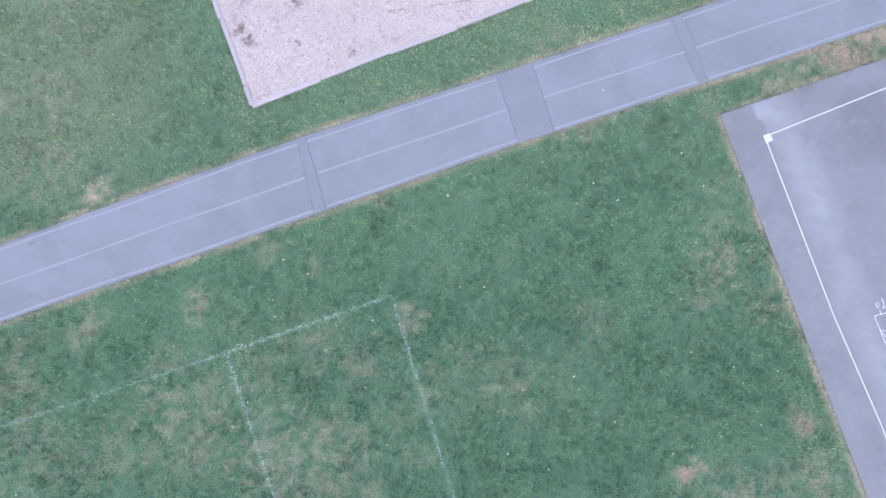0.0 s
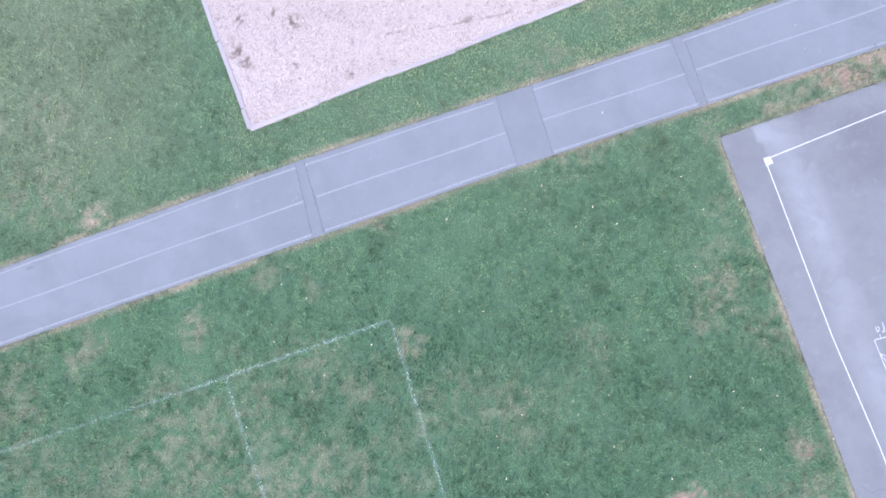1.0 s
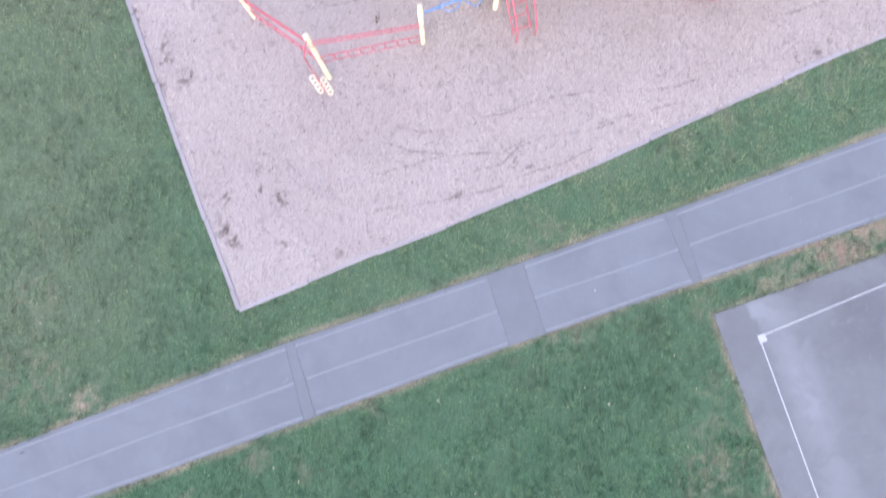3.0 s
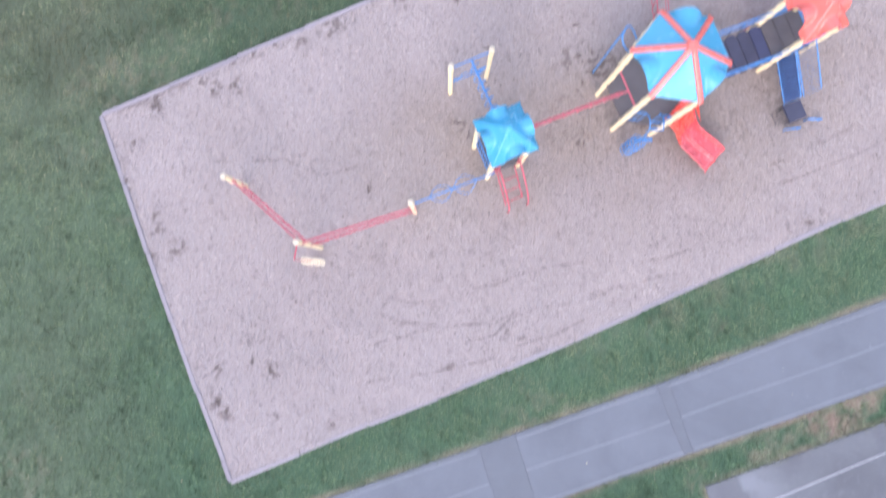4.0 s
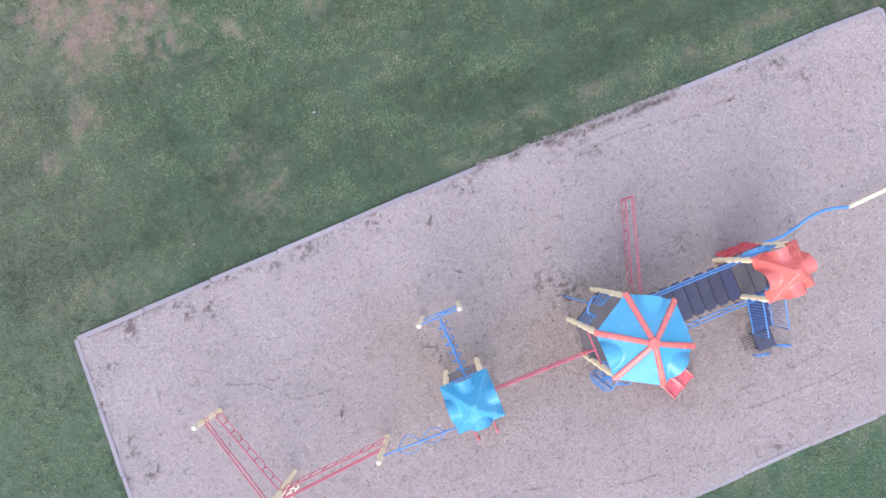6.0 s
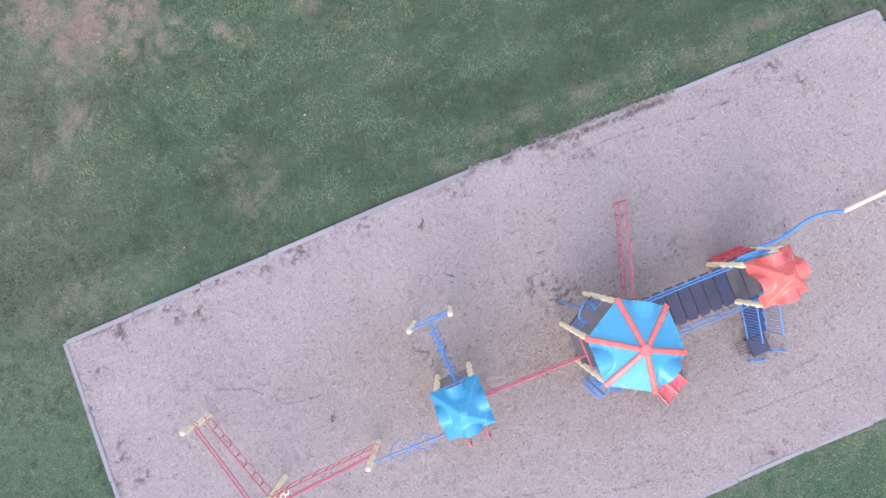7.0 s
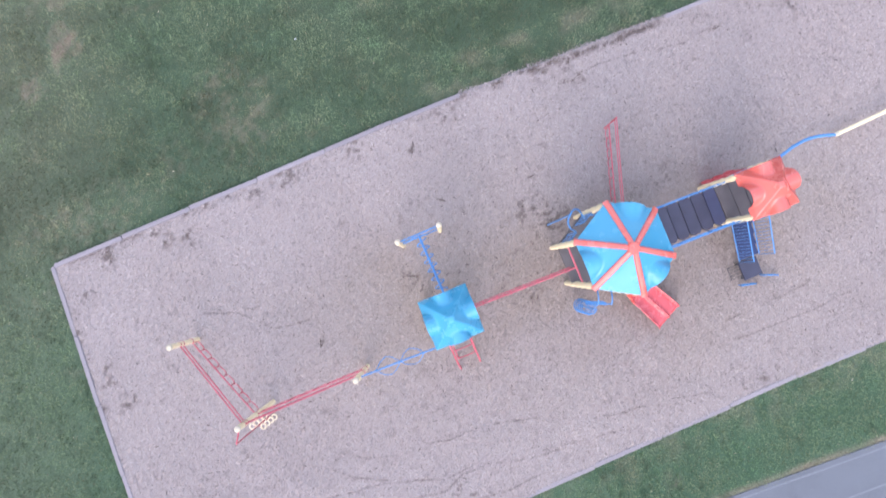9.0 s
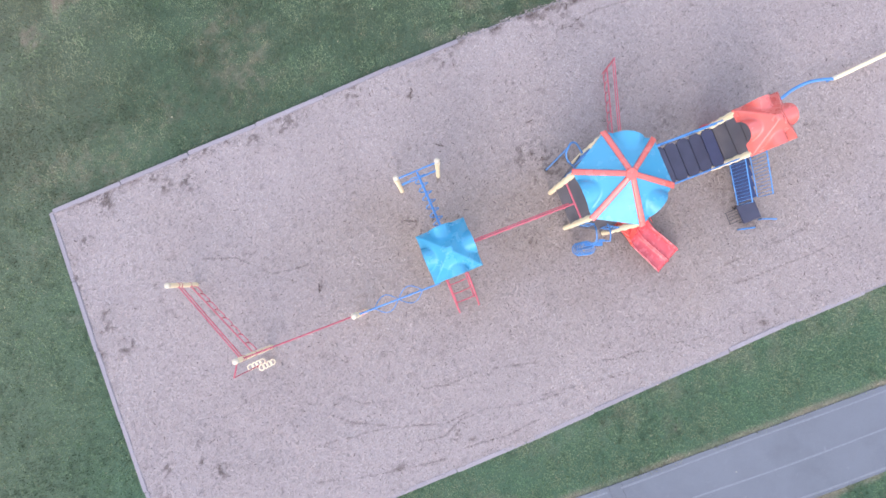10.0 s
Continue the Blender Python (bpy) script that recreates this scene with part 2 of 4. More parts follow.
def grid(f, us, vs, thick=0.0):
    """A sheet f(u, v) over two lists of numbers, with a thickness downwards."""
    bm = bmesh.new()
    layers = []
    for drop in ((0.0, thick) if thick else (0.0,)):
        layers.append([[bm.verts.new(Vector(f(u, v)) - Vector((0, 0, drop))) for v in vs] for u in us])
    a, w = len(us), len(vs)
    for n, rows in enumerate(layers):
        for i in range(a - 1):
            for j in range(w - 1):
                q = (rows[i][j], rows[i + 1][j], rows[i + 1][j + 1], rows[i][j + 1])
                bm.faces.new(q if n == 0 else q[::-1])
    if thick:
        t, b = layers
        rim = [(i, 0) for i in range(a)] + [(a - 1, j) for j in range(1, w)] + [(i, w - 1) for i in range(a - 2, -1, -1)] + [(0, j) for j in range(w - 2, 0, -1)]
        for (i, j), (k, l) in zip(rim, rim[1:] + rim[:1]):
            bm.faces.new((t[i][j], b[i][j], b[k][l], t[k][l]))
    return bm


def steps(a, b, n):
    return [a + (b - a) * i / n for i in range(n + 1)]


def ease(a, b, x):
    t = min(max((x - a) / (b - a), 0.0), 1.0)
    return t * t * (3 - 2 * t)


def numpy_mesh(name, points, size, look_values, material, kind="stuff"):
    """Many loose faces of `size` corners each, with one look value (tone, dryness or damp, paint) per corner."""
    count = len(points) // size
    data = bpy.data.meshes.new(name)
    data.vertices.add(len(points))
    data.vertices.foreach_set("co", points.astype(np.float32).ravel())
    data.loops.add(len(points))
    data.loops.foreach_set("vertex_index", np.arange(len(points), dtype=np.int32))
    data.polygons.add(count)
    data.polygons.foreach_set("loop_start", np.arange(0, len(points), size, dtype=np.int32))
    data.update(calc_edges=True)
    data.attributes.new("look", "FLOAT_VECTOR", "POINT").data.foreach_set("vector", look_values.astype(np.float32).ravel())
    data.materials.append(material)
    return tagged(new(name, data), kind=kind)


# ---- the plan ----
BED = [(-4.76, 3.58), (-3.03, 4.30), (0.2, 5.55), (3.2, 6.72), (5.96, 7.94), (9.6, 9.52), (12.67, 10.80), (15.95, 12.10),
       (12.42, 20.85), (10.74, 20.23), (7.38, 18.88), (5.35, 18.13), (2.19, 16.93), (0.48, 16.27), (-3.03, 14.78), (-8.01, 12.70), (-6.54, 8.42)]
PATH_TOP = [(-60.0, -17.1), (-10.88, 0.11), (-9.24, 0.72), (-3.65, 2.74), (1.35, 4.39), (5.79, 5.86), (12.62, 8.28), (60.0, 25.0)]
PATH_LOW = [(-60.0, -19.0), (-10.78, -1.78), (-3.2, 0.84), (1.83, 2.60), (6.45, 4.11), (11.18, 5.66), (12.55, 6.17), (60.0, 23.0)]
PATH_EDGE = PATH_LOW + PATH_TOP[::-1]
COURT_EDGE = [(6.90, 3.33), (11.76, -10.86), (33.5, -3.4), (28.66, 10.78)]


def inside(x, y, outline):
    """Which of the points lie inside an outline."""
    hit = np.zeros(len(x), bool)
    for (ax, ay), (bx, by) in zip(outline, outline[1:] + outline[:1]):
        cross = (ay > y) != (by > y)
        with np.errstate(divide="ignore", invalid="ignore"):
            hit ^= cross & (x < (bx - ax) * (y - ay) / (by - ay) + ax)
    return hit


def ripple(x, y, size, seed, octaves=3):
    """Smooth value noise from 0 to 1."""
    total, weight = np.zeros_like(x), 0.0
    for o in range(octaves):
        rng = np.random.default_rng(seed + 17 * o)
        table = rng.random((256, 256))
        u, v = x / size * 2**o + 1000, y / size * 2**o + 1000
        i, j = np.floor(u).astype(int), np.floor(v).astype(int)
        fu, fv = u - i, v - j
        fu, fv = fu * fu * (3 - 2 * fu), fv * fv * (3 - 2 * fv)
        g = lambda a, b: table[a % 256, b % 256]
        n = (g(i, j) * (1 - fu) + g(i + 1, j) * fu) * (1 - fv) + (g(i, j + 1) * (1 - fu) + g(i + 1, j + 1) * fu) * fv
        total += n * 0.5**o
        weight += 0.5**o
    return total / weight


def blobs(x, y, spots, wander=0.8):
    """The strongest of soft round spots (x, y, radius, strength), with ragged rims."""
    out = np.zeros_like(x)
    rag = 0.25 + 1.5 * ripple(x, y, 0.4, 5, 4)
    x, y = x + wander * (ripple(x, y, 0.6, 6) - 0.5), y + wander * (ripple(x, y, 0.6, 7) - 0.5)
    for sx, sy, r, k in spots:
        near = (abs(x - sx) < 2.2 * r) & (abs(y - sy) < 2.2 * r)
        d = np.hypot(x[near] - sx, y[near] - sy) / r * rag[near]
        out[near] = np.maximum(out[near], k * np.clip(1.35 - d, 0, 1))
    return out


def along(x, y, line):
    """Distance to a line of points."""
    best = np.full_like(x, 1e9)
    for (ax, ay), (bx, by) in zip(line, line[1:]):
        ux, uy = bx - ax, by - ay
        t = np.clip(((x - ax) * ux + (y - ay) * uy) / (ux * ux + uy * uy), 0, 1)
        best = np.minimum(best, np.hypot(x - ax - t * ux, y - ay - t * uy))
    return best


DRY_SPOTS = [(-8.44, 1.30, 0.42, 1.2), (-6.2, -1.37, 0.45, 0.6), (-8.79, -1.98, 0.5, 0.5), (-0.77, -1.62, 0.35, 0.7), (-3.1, -2.33, 0.5, 0.5),
             (-2.0, -2.88, 0.6, 0.5), (-3.89, -3.88, 0.4, 0.4), (5.72, -5.57, 0.2, 0.9), (6.20, -5.34, 0.16, 0.9), (8.55, -4.25, 0.4, 0.7),
             (8.85, -5.25, 0.3, 0.6), (9.89, 4.86, 0.6, 1.1), (10.6, 5.05, 0.5, 1.0), (8.44, 4.25, 0.45, 0.7), (9.1, 4.45, 0.4, 0.6), (6.72, 3.75, 0.35, 0.5),
             (6.55, -0.99, 0.6, 0.4), (-4.37, 0.01, 0.4, 0.55), (-3.26, -0.41, 0.35, 0.4), (-1.33, 1.33, 0.3, 0.5), (3.64, -1.67, 0.6, 0.3),
             (1.14, -3.36, 0.4, 0.3), (-0.63, -4.89, 0.4, 0.35), (-2.65, -5.28, 0.5, 0.4), (-9.74, 5.73, 0.6, 0.35), (-9.24, 3.99, 0.5, 0.3)]
DRY_NORTH = [(-8.26, 19.9, 0.6, 0.8), (-7.83, 18.33, 0.45, 0.8), (-8.69, 17.05, 0.5, 0.8), (-4.12, 20.71, 0.45, 0.8), (-8.68, 21.05, 0.9, 1.0),
             (-7.4, 20.7, 0.9, 0.9), (-6.55, 20.5, 0.7, 0.9), (-7.69, 19.46, 0.5, 0.7), (-8.69, 19.05, 0.5, 0.7), (-1.99, 21.0, 0.4, 0.6),
             (8.92, 20.07, 0.6, 0.4), (8.07, 19.73, 0.6, 0.4), (3.23, 18.0, 0.5, 0.35), (-1.45, 16.13, 0.5, 0.3), (-6.7, 14.06, 0.5, 0.35),
             (-8.69, 15.35, 0.5, 0.5), (-5.98, 19.73, 0.6, 0.6), (-5.41, 20.6, 0.7, 0.7), (-3.42, 20.42, 0.4, 0.5), (-4.84, 19.86, 0.5, 0.5)]
DAMP_SPOTS = [(-6.71, 12.93, 0.3, 0.8), (-7.13, 12.02, 0.2, 0.7), (-5.43, 13.48, 0.3, 0.8), (-4.65, 13.40, 0.25, 0.9), (-5.15, 13.34, 0.2, 0.8),
              (-3.02, 14.55, 0.25, 0.7), (-2.17, 14.85, 0.3, 0.7), (-0.47, 15.65, 0.3, 0.8), (1.8, 16.5, 0.25, 0.8), (4.79, 17.75, 0.3, 0.9),
              (4.2, 17.5, 0.3, 0.7), (5.21, 17.34, 0.2, 0.7), (0.86, 14.2, 0.2, 0.8), (1.22, 14.27, 0.15, 0.8), (0.98, 15.54, 0.13, 0.9),
              (4.39, 13.75, 0.5, 0.75), (4.04, 13.89, 0.5, 0.8), (4.74, 14.02, 0.35, 0.6), (4.25, 13.45, 0.35, 0.65), (0.92, 12.37, 0.25, 0.7), (-1.35, 10.82, 0.12, 0.9),
              (9.76, 19.5, 0.25, 0.8), (10.46, 19.06, 0.15, 0.7), (9.47, 19.28, 0.2, 0.7), (-6.71, 10.19, 0.2, 0.7), (-6.15, 9.27, 0.2, 0.8)]
DAMP_SHADE_SOUTH = [(9.6, 9.85, 0.2, 0.7), (4.01, 11.92, 0.25, 0.6), (7.29, 14.92, 0.4, 0.5), (-6.6, 9.84, 0.2, 0.7), (-6.0, 9.45, 0.2, 0.7),
              (-5.09, 6.37, 0.15, 0.8), (-5.1, 5.53, 0.2, 0.9), (-4.88, 5.32, 0.2, 0.9), (-4.31, 6.43, 0.13, 0.9), (-3.82, 6.28, 0.15, 0.9),
              (-3.76, 5.16, 0.15, 0.7), (-2.29, 5.01, 0.15, 0.7), (-1.8, 5.05, 0.15, 0.7), (2.0, 7.12, 0.15, 0.8), (2.48, 6.97, 0.13, 0.8),
              (0.58, 6.29, 0.15, 0.7), (-4.38, 7.06, 0.12, 0.7), (-3.04, 9.72, 0.1, 0.8), (-3.18, 8.03, 0.12, 0.8), (-6.21, 7.93, 0.2, 0.6),
              # wide faint spots under the equipment: shade put into the mulch colour
              (8.8, 13.0, 0.4, 0.4), (3.3, 12.2, 0.4, 0.35), (5.5, 12.6, 0.9, 0.4), (9.2, 12.2, 0.3, 0.4)]
BARE_SPOTS = [(-7.54, 20.9, 0.85, 1.0), (-8.83, 21.0, 0.8, 1.0), (-6.40, 21.3, 0.8, 1.0), (-8.11, 20.21, 0.5, 0.8), (-7.54, 19.77, 0.45, 0.8), (-7.9, 18.4, 0.35, 0.7),
              (-8.7, 17.1, 0.3, 0.6), (5.72, -5.60, 0.17, 1.3), (6.22, -5.36, 0.12, 1.2), (5.92, -5.52, 0.10, 1.1), (8.55, -4.25, 0.3, 0.6), (8.9, -5.3, 0.2, 0.7), (9.9, 4.9, 0.45, 0.8), (10.7, 5.15, 0.35, 0.7), (7.41, 7.31, 0.2, 0.4)]
SCUFFS = [[(-1.00, 7.64), (-0.44, 7.46), (0.53, 7.33), (1.78, 7.39), (2.34, 7.69)], [(2.06, 6.72), (2.61, 6.93), (3.17, 7.06), (4.01, 7.47)],
          [(-1.41, 6.04), (-0.30, 6.12), (0.81, 6.32), (1.78, 6.56)], [(1.09, 6.94), (1.78, 7.14), (2.13, 7.48), (2.76, 7.75), (3.74, 7.88), (4.71, 8.11)],
          [(4.16, 8.09), (5.27, 8.33), (6.11, 8.56)], [(-1.41, 6.88), (-0.16, 7.22), (0.60, 7.35)], [(5.42, 8.84), (6.26, 9.04), (7.24, 9.31), (8.22, 9.45)],
          [(1.23, 8.25), (1.93, 8.38), (3.05, 8.79), (4.03, 8.92)], [(-0.86, 8.05), (-0.30, 7.90), (0.54, 7.97)], [(8.68, 11.26), (9.68, 11.67), (10.81, 12.23)]]
SCUFFS_NORTH = [[(8.39, 10.56), (9.52, 10.97), (10.65, 11.45), (11.79, 11.94)], [(4.62, 17.14), (5.20, 17.36)], [(5.41, 17.60), (6.27, 17.88), (6.70, 17.98)],
                [(7.12, 18.02), (7.84, 18.20)], [(8.12, 18.44), (8.70, 18.67)], [(-4.24, 11.50), (-3.32, 11.49), (-2.48, 11.14), (-1.64, 11.34)]]
FIELD_LINES = [[(-1.30, -1.16), (-5.28, -2.53), (-10.28, -4.17), (-12.5, -4.9)], [(-1.27, -1.2), (0.22, -5.95), (0.9, -8.2)],
               [(-5.28, -2.53), (-4.06, -5.94), (-3.3, -8.2)], [(-10.26, -4.2), (-9.85, -5.66), (-9.1, -8.2)]]


def lawn_look(x, y):
    """Dryness and line paint of the lawn."""
    fine = ripple(x, y, 0.16, 33, 3)
    dry = 0.72 * blobs(x, y, DRY_SPOTS + DRY_NORTH, 0.8) * np.clip(0.1 + 3.4 * (fine - 0.32), 0.05, 1.1)
    far = ripple(x, y, 3.4, 31, 4)
    dry = np.maximum(dry, np.clip((far - 0.5) * 2.0, 0, 0.4) * np.clip(3.0 * (fine - 0.34), 0, 1))
    rim = np.minimum.reduce([along(x, y, PATH_LOW[1:7]), along(x, y, PATH_TOP[1:7]), along(x, y, COURT_EDGE[:2]), along(x, y, COURT_EDGE[3:] + COURT_EDGE[:1])])
    dry = np.maximum(dry, np.clip(1.25 - rim / 0.16, 0, 0.75) * np.clip(0.25 + 1.5 * (ripple(x, y, 0.7, 8) - 0.25), 0, 1))
    dry = np.maximum(dry, 0.03 + 0.04 * np.clip(y / 3, 0, 1) + 0.04 * np.clip((y - 10) / 4, 0, 1) + 0.13 * np.clip((-5.5 - x) / 3, 0, 1) * np.clip(y / 3, 0, 1))
    strip_off = along(x, y, BED[8:13])
    dry = np.maximum(dry, np.where(y > 12.5, 0.4 * np.exp(-((strip_off - 0.75) / 0.28) ** 2), 0) * np.clip(0.2 + 2.0 * (ripple(x, y, 0.45, 35) - 0.3), 0, 1))
    worn = np.clip((x - 1.5) / 4, 0, 1) * np.clip(1.2 - along(x, y, BED[2:8]) / 1.1, 0, 1) * (y > 4.5)
    dry = np.maximum(dry, 0.34 * worn * np.clip(0.25 + 1.8 * (ripple(x, y, 0.32, 39) - 0.3), 0, 1))
    paint = np.zeros_like(x)
    for line, k in zip(FIELD_LINES, (0.68, 0.62, 0.58, 0.26)):
        paint = np.maximum(paint, k * np.clip(1.5 - along(x, y, line) / 0.031, 0, 1) * np.clip(0.62 + 1.2 * (ripple(x, y, 0.07, 77) - 0.45), 0, 1))
    paint *= np.where(x < -6.2, 0.55, 1.0)
    away = np.clip(np.maximum.reduce([x - 14, -12.5 - x, y - 22.5, -7.5 - y]), 0, 1)
    dry = dry * (1 - away) + 0.14 * away
    return np.clip(dry, 0, 1), np.clip(paint, 0, 1) * (1 - away)


def bare_soil(x, y):
    """Where bare soil shows: worn spots, and a ragged line along the lower edge of the path."""
    worn = 0.95 * blobs(x, y, BARE_SPOTS, 0.7) * (0.15 + 2.6 * (ripple(x, y, 0.22, 36) - 0.22))
    verge = np.clip(1.3 - along(x, y, PATH_LOW[1:7]) / 0.07, 0, 0.8) * np.clip(3 * (ripple(x, y, 0.9, 37) - 0.3), 0, 1)
    return np.clip(np.maximum(worn, verge), 0, 1)


def bed_look(x, y):
    """How dark the mulch is with damp, rotted bark and the shade painted under equipment."""
    damp = blobs(x, y, DAMP_SPOTS + DAMP_SHADE_SOUTH, 0.15) * np.clip(6.0 * (ripple(x, y, 0.09, 41, 2) - 0.50), 0, 1)
    rim = along(x, y, BED[8:17])
    edge = np.clip(1.3 - rim / 0.2, 0, 1) * np.clip(5 * (ripple(x, y, 0.7, 43) - 0.47), 0, 1) * np.clip(5 * (ripple(x, y, 0.07, 44, 2) - 0.36), 0, 1)
    fleck = np.clip(7 * (ripple(x, y, 0.08, 47, 3) - 0.72), 0, 0.22) + np.clip(6 * (ripple(x, y, 0.16, 48, 3) - 0.74), 0, 0.22)
    wx, wy = x + 0.12 * (ripple(x, y, 0.5, 54) - 0.5), y + 0.12 * (ripple(x, y, 0.5, 55) - 0.5)
    scuff = np.zeros_like(x)
    for line in SCUFFS + SCUFFS_NORTH:
        scuff = np.maximum(scuff, np.clip(1.3 - along(wx, wy, line) / 0.017, 0, 1))
    scuff *= np.clip(2.2 * (ripple(x, y, 0.4, 56) - 0.22), 0, 0.62)
    rotten = np.clip(1.3 - along(wx, wy, [(3.7, 17.48), (5.4, 18.03), (7.1, 18.70)]) / 0.09, 0, 1) * np.clip(3 * (ripple(x, y, 0.1, 57) - 0.28), 0, 0.9)
    return np.clip(np.maximum.reduce([damp, 0.9 * edge, fleck, scuff, rotten]), 0, 1)


def bed_brown(x, y):
    """Where the mulch is trodden brown round the towers."""
    near = np.exp(-((along(x, y, [(1.5, 12.5), (5.3, 13.2), (9.0, 13.8)]) / 3.2) ** 2))
    north = np.clip(((y - 12.5) - 0.19 * (x - 1.5)) / 1.5, 0, 1)
    return np.clip(0.9 * near * (1 - 0.65 * north) * (0.35 + 1.2 * ripple(x, y, 1.3, 92)) + 0.25 * (ripple(x, y, 2.5, 93) - 0.3), 0, 1)


# ---- the large structure ----
def sheet(name, xs, ys, height, look_of, material, keep=None):
    """A sheet of quads over a net of x and y; keep drops quads whose middle lies outside."""
    gx, gy = np.meshgrid(xs, ys, indexing="ij")
    x, y = gx.ravel(), gy.ravel()
    pts = np.stack([x, y, height(x, y)], 1)
    a, w = len(xs), len(ys)
    i, j = np.meshgrid(np.arange(a - 1), np.arange(w - 1), indexing="ij")
    base = (i * w + j).ravel()
    quads = np.stack([base, base + w, base + w + 1, base + 1], 1)
    if keep is not None:
        middle = pts[quads].mean(1)
        quads = quads[keep(middle[:, 0], middle[:, 1])]
    data = bpy.data.meshes.new(name)
    data.vertices.add(len(pts))
    data.vertices.foreach_set("co", pts.astype(np.float32).ravel())
    data.loops.add(quads.size)
    data.loops.foreach_set("vertex_index", quads.astype(np.int32).ravel())
    data.polygons.add(len(quads))
    data.polygons.foreach_set("loop_start", np.arange(0, quads.size, 4, dtype=np.int32))
    data.update(calc_edges=True)
    data.attributes.new("look", "FLOAT_VECTOR", "POINT").data.foreach_set("vector", look_of(x, y).astype(np.float32).ravel())
    data.materials.append(material)
    data.shade_smooth()
    return tagged(new(name, data), kind="structure")


def reach(a, b, step):
    """Numbers close together from a to b and wider and wider apart out to the horizon."""
    mid = list(np.arange(a, b + step, step))
    out = [12.0 * 1.7**k for k in range(10)]
    return np.array([a - v for v in out[::-1]] + [a - 5, a - 2] + mid + [mid[-1] + 2, mid[-1] + 5] + [mid[-1] + v for v in out])


def ground_height(x, y):
    return -0.03 + 0.02 * ripple(x, y, 0.8, 3)


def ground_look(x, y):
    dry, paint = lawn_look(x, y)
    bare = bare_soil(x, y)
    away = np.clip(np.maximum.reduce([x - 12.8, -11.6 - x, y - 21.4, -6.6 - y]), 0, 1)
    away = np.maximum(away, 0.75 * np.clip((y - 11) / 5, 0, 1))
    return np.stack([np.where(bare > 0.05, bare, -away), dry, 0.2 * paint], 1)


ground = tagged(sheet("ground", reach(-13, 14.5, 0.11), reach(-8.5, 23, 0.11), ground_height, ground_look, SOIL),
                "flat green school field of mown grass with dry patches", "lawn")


def bed_height(x, y):
    return 0.03 + 0.05 * (ripple(x, y, 0.9, 21) - 0.5) + 0.012 * (ripple(x, y, 0.12, 22, 2) - 0.5)


mulch_bed = tagged(sheet("mulch_bed", np.arange(-8.3, 16.2, 0.06), np.arange(3.3, 21.1, 0.06), bed_height,
                         lambda x, y: np.stack([bed_brown(x, y), bed_look(x, y), 0 * x], 1), MULCH, lambda x, y: inside(x, y, BED)),
                   "pale wood-chip play surface with dark damp spots and painted shade under equipment", "play surface")

# the tarmac path with its painted lines and patches
path = tagged(new("path", mesh_of("path", prism(PATH_EDGE, -0.12, 0.008), ASPHALT, 0)), "grey worn tarmac running path with white lane lines", "path", kind="structure")


def height_on(line, x):
    for (ax, ay), (bx, by) in zip(line, line[1:]):
        if ax <= x <= bx:
            return ay + (by - ay) * (x - ax) / (bx - ax)
    return line[-1][1]


def path_stripe(x0, x1, share, width):
    """A painted stripe that lies a share of the way from the path's lower to its upper edge."""
    bm = bmesh.new()
    n = max(2, int((x1 - x0) / 0.5))
    rows = []
    for x in steps(x0, x1, n):
        low, top = height_on(PATH_LOW, x), height_on(PATH_TOP, x)
        y = low + (top - low) * share + 0.012 * math.sin(x * 1.3 + share * 9)
        w = width * (0.5 + 0.07 * math.sin(x * 3.1))
        rows.append((bm.verts.new((x, y - w, 0.0125)), bm.verts.new((x, y + w, 0.0125))))
    for (a, b), (c, d) in zip(rows, rows[1:]):
        bm.faces.new((a, c, d, b))
    return bm


for share, width, breaks in ((0.93, 0.05, (-3.62, -3.40, 1.30, 2.27, 5.72, 6.06)), (0.488, 0.05, (-3.42, -3.10, 1.58, 2.50, 6.08, 6.36)),
                             (0.045, 0.055, (-3.20, -2.88, 1.84, 2.78, 6.40, 6.66))):
    edges = (-40.0,) + breaks + (40.0,)
    for x0, x1 in zip(edges[::2], edges[1::2]):
        part("lane_line", path_stripe(x0, x1, share, width), LINE_PAINT, path, smooth=0)

PATCHES = [[(-3.64, 2.70), (-3.42, 2.76), (-2.89, 0.95), (-3.18, 0.86)], [(1.34, 4.36), (2.23, 4.67), (2.75, 2.92), (1.87, 2.63)],
           [(5.75, 5.83), (6.05, 5.94), (6.62, 4.18), (6.40, 4.12)]]
for quad in PATCHES:
    part("tarmac_patch", prism(quad[::-1], -0.05, 0.012), PATCH, path, "darker tarmac strip", 0)
    for a, b in ((quad[0], quad[3]), (quad[1], quad[2])):
        seam = [(a[0] + (b[0] - a[0]) * t + 0.006 * math.sin(9 * t + a[0]) + 0.008 * math.sin(47 * t + 3 * a[0]), a[1] + (b[1] - a[1]) * t, 0.008) for t in steps(0, 1, 24)]
        part("seam", tube(seam, [0.003 + 0.007 * abs(math.sin(1.7 * k + a[0])) for k in range(25)], 5), SEALER, path, "dark sealed crack", 0)

# the court
COURT_LINE = [(7.99, 2.80), (9.48, -1.62), (10.50, -4.25), (12.6, -10.3)]
COURT_WAY = Vector((math.cos(radians(18.9)), math.sin(radians(18.9))))


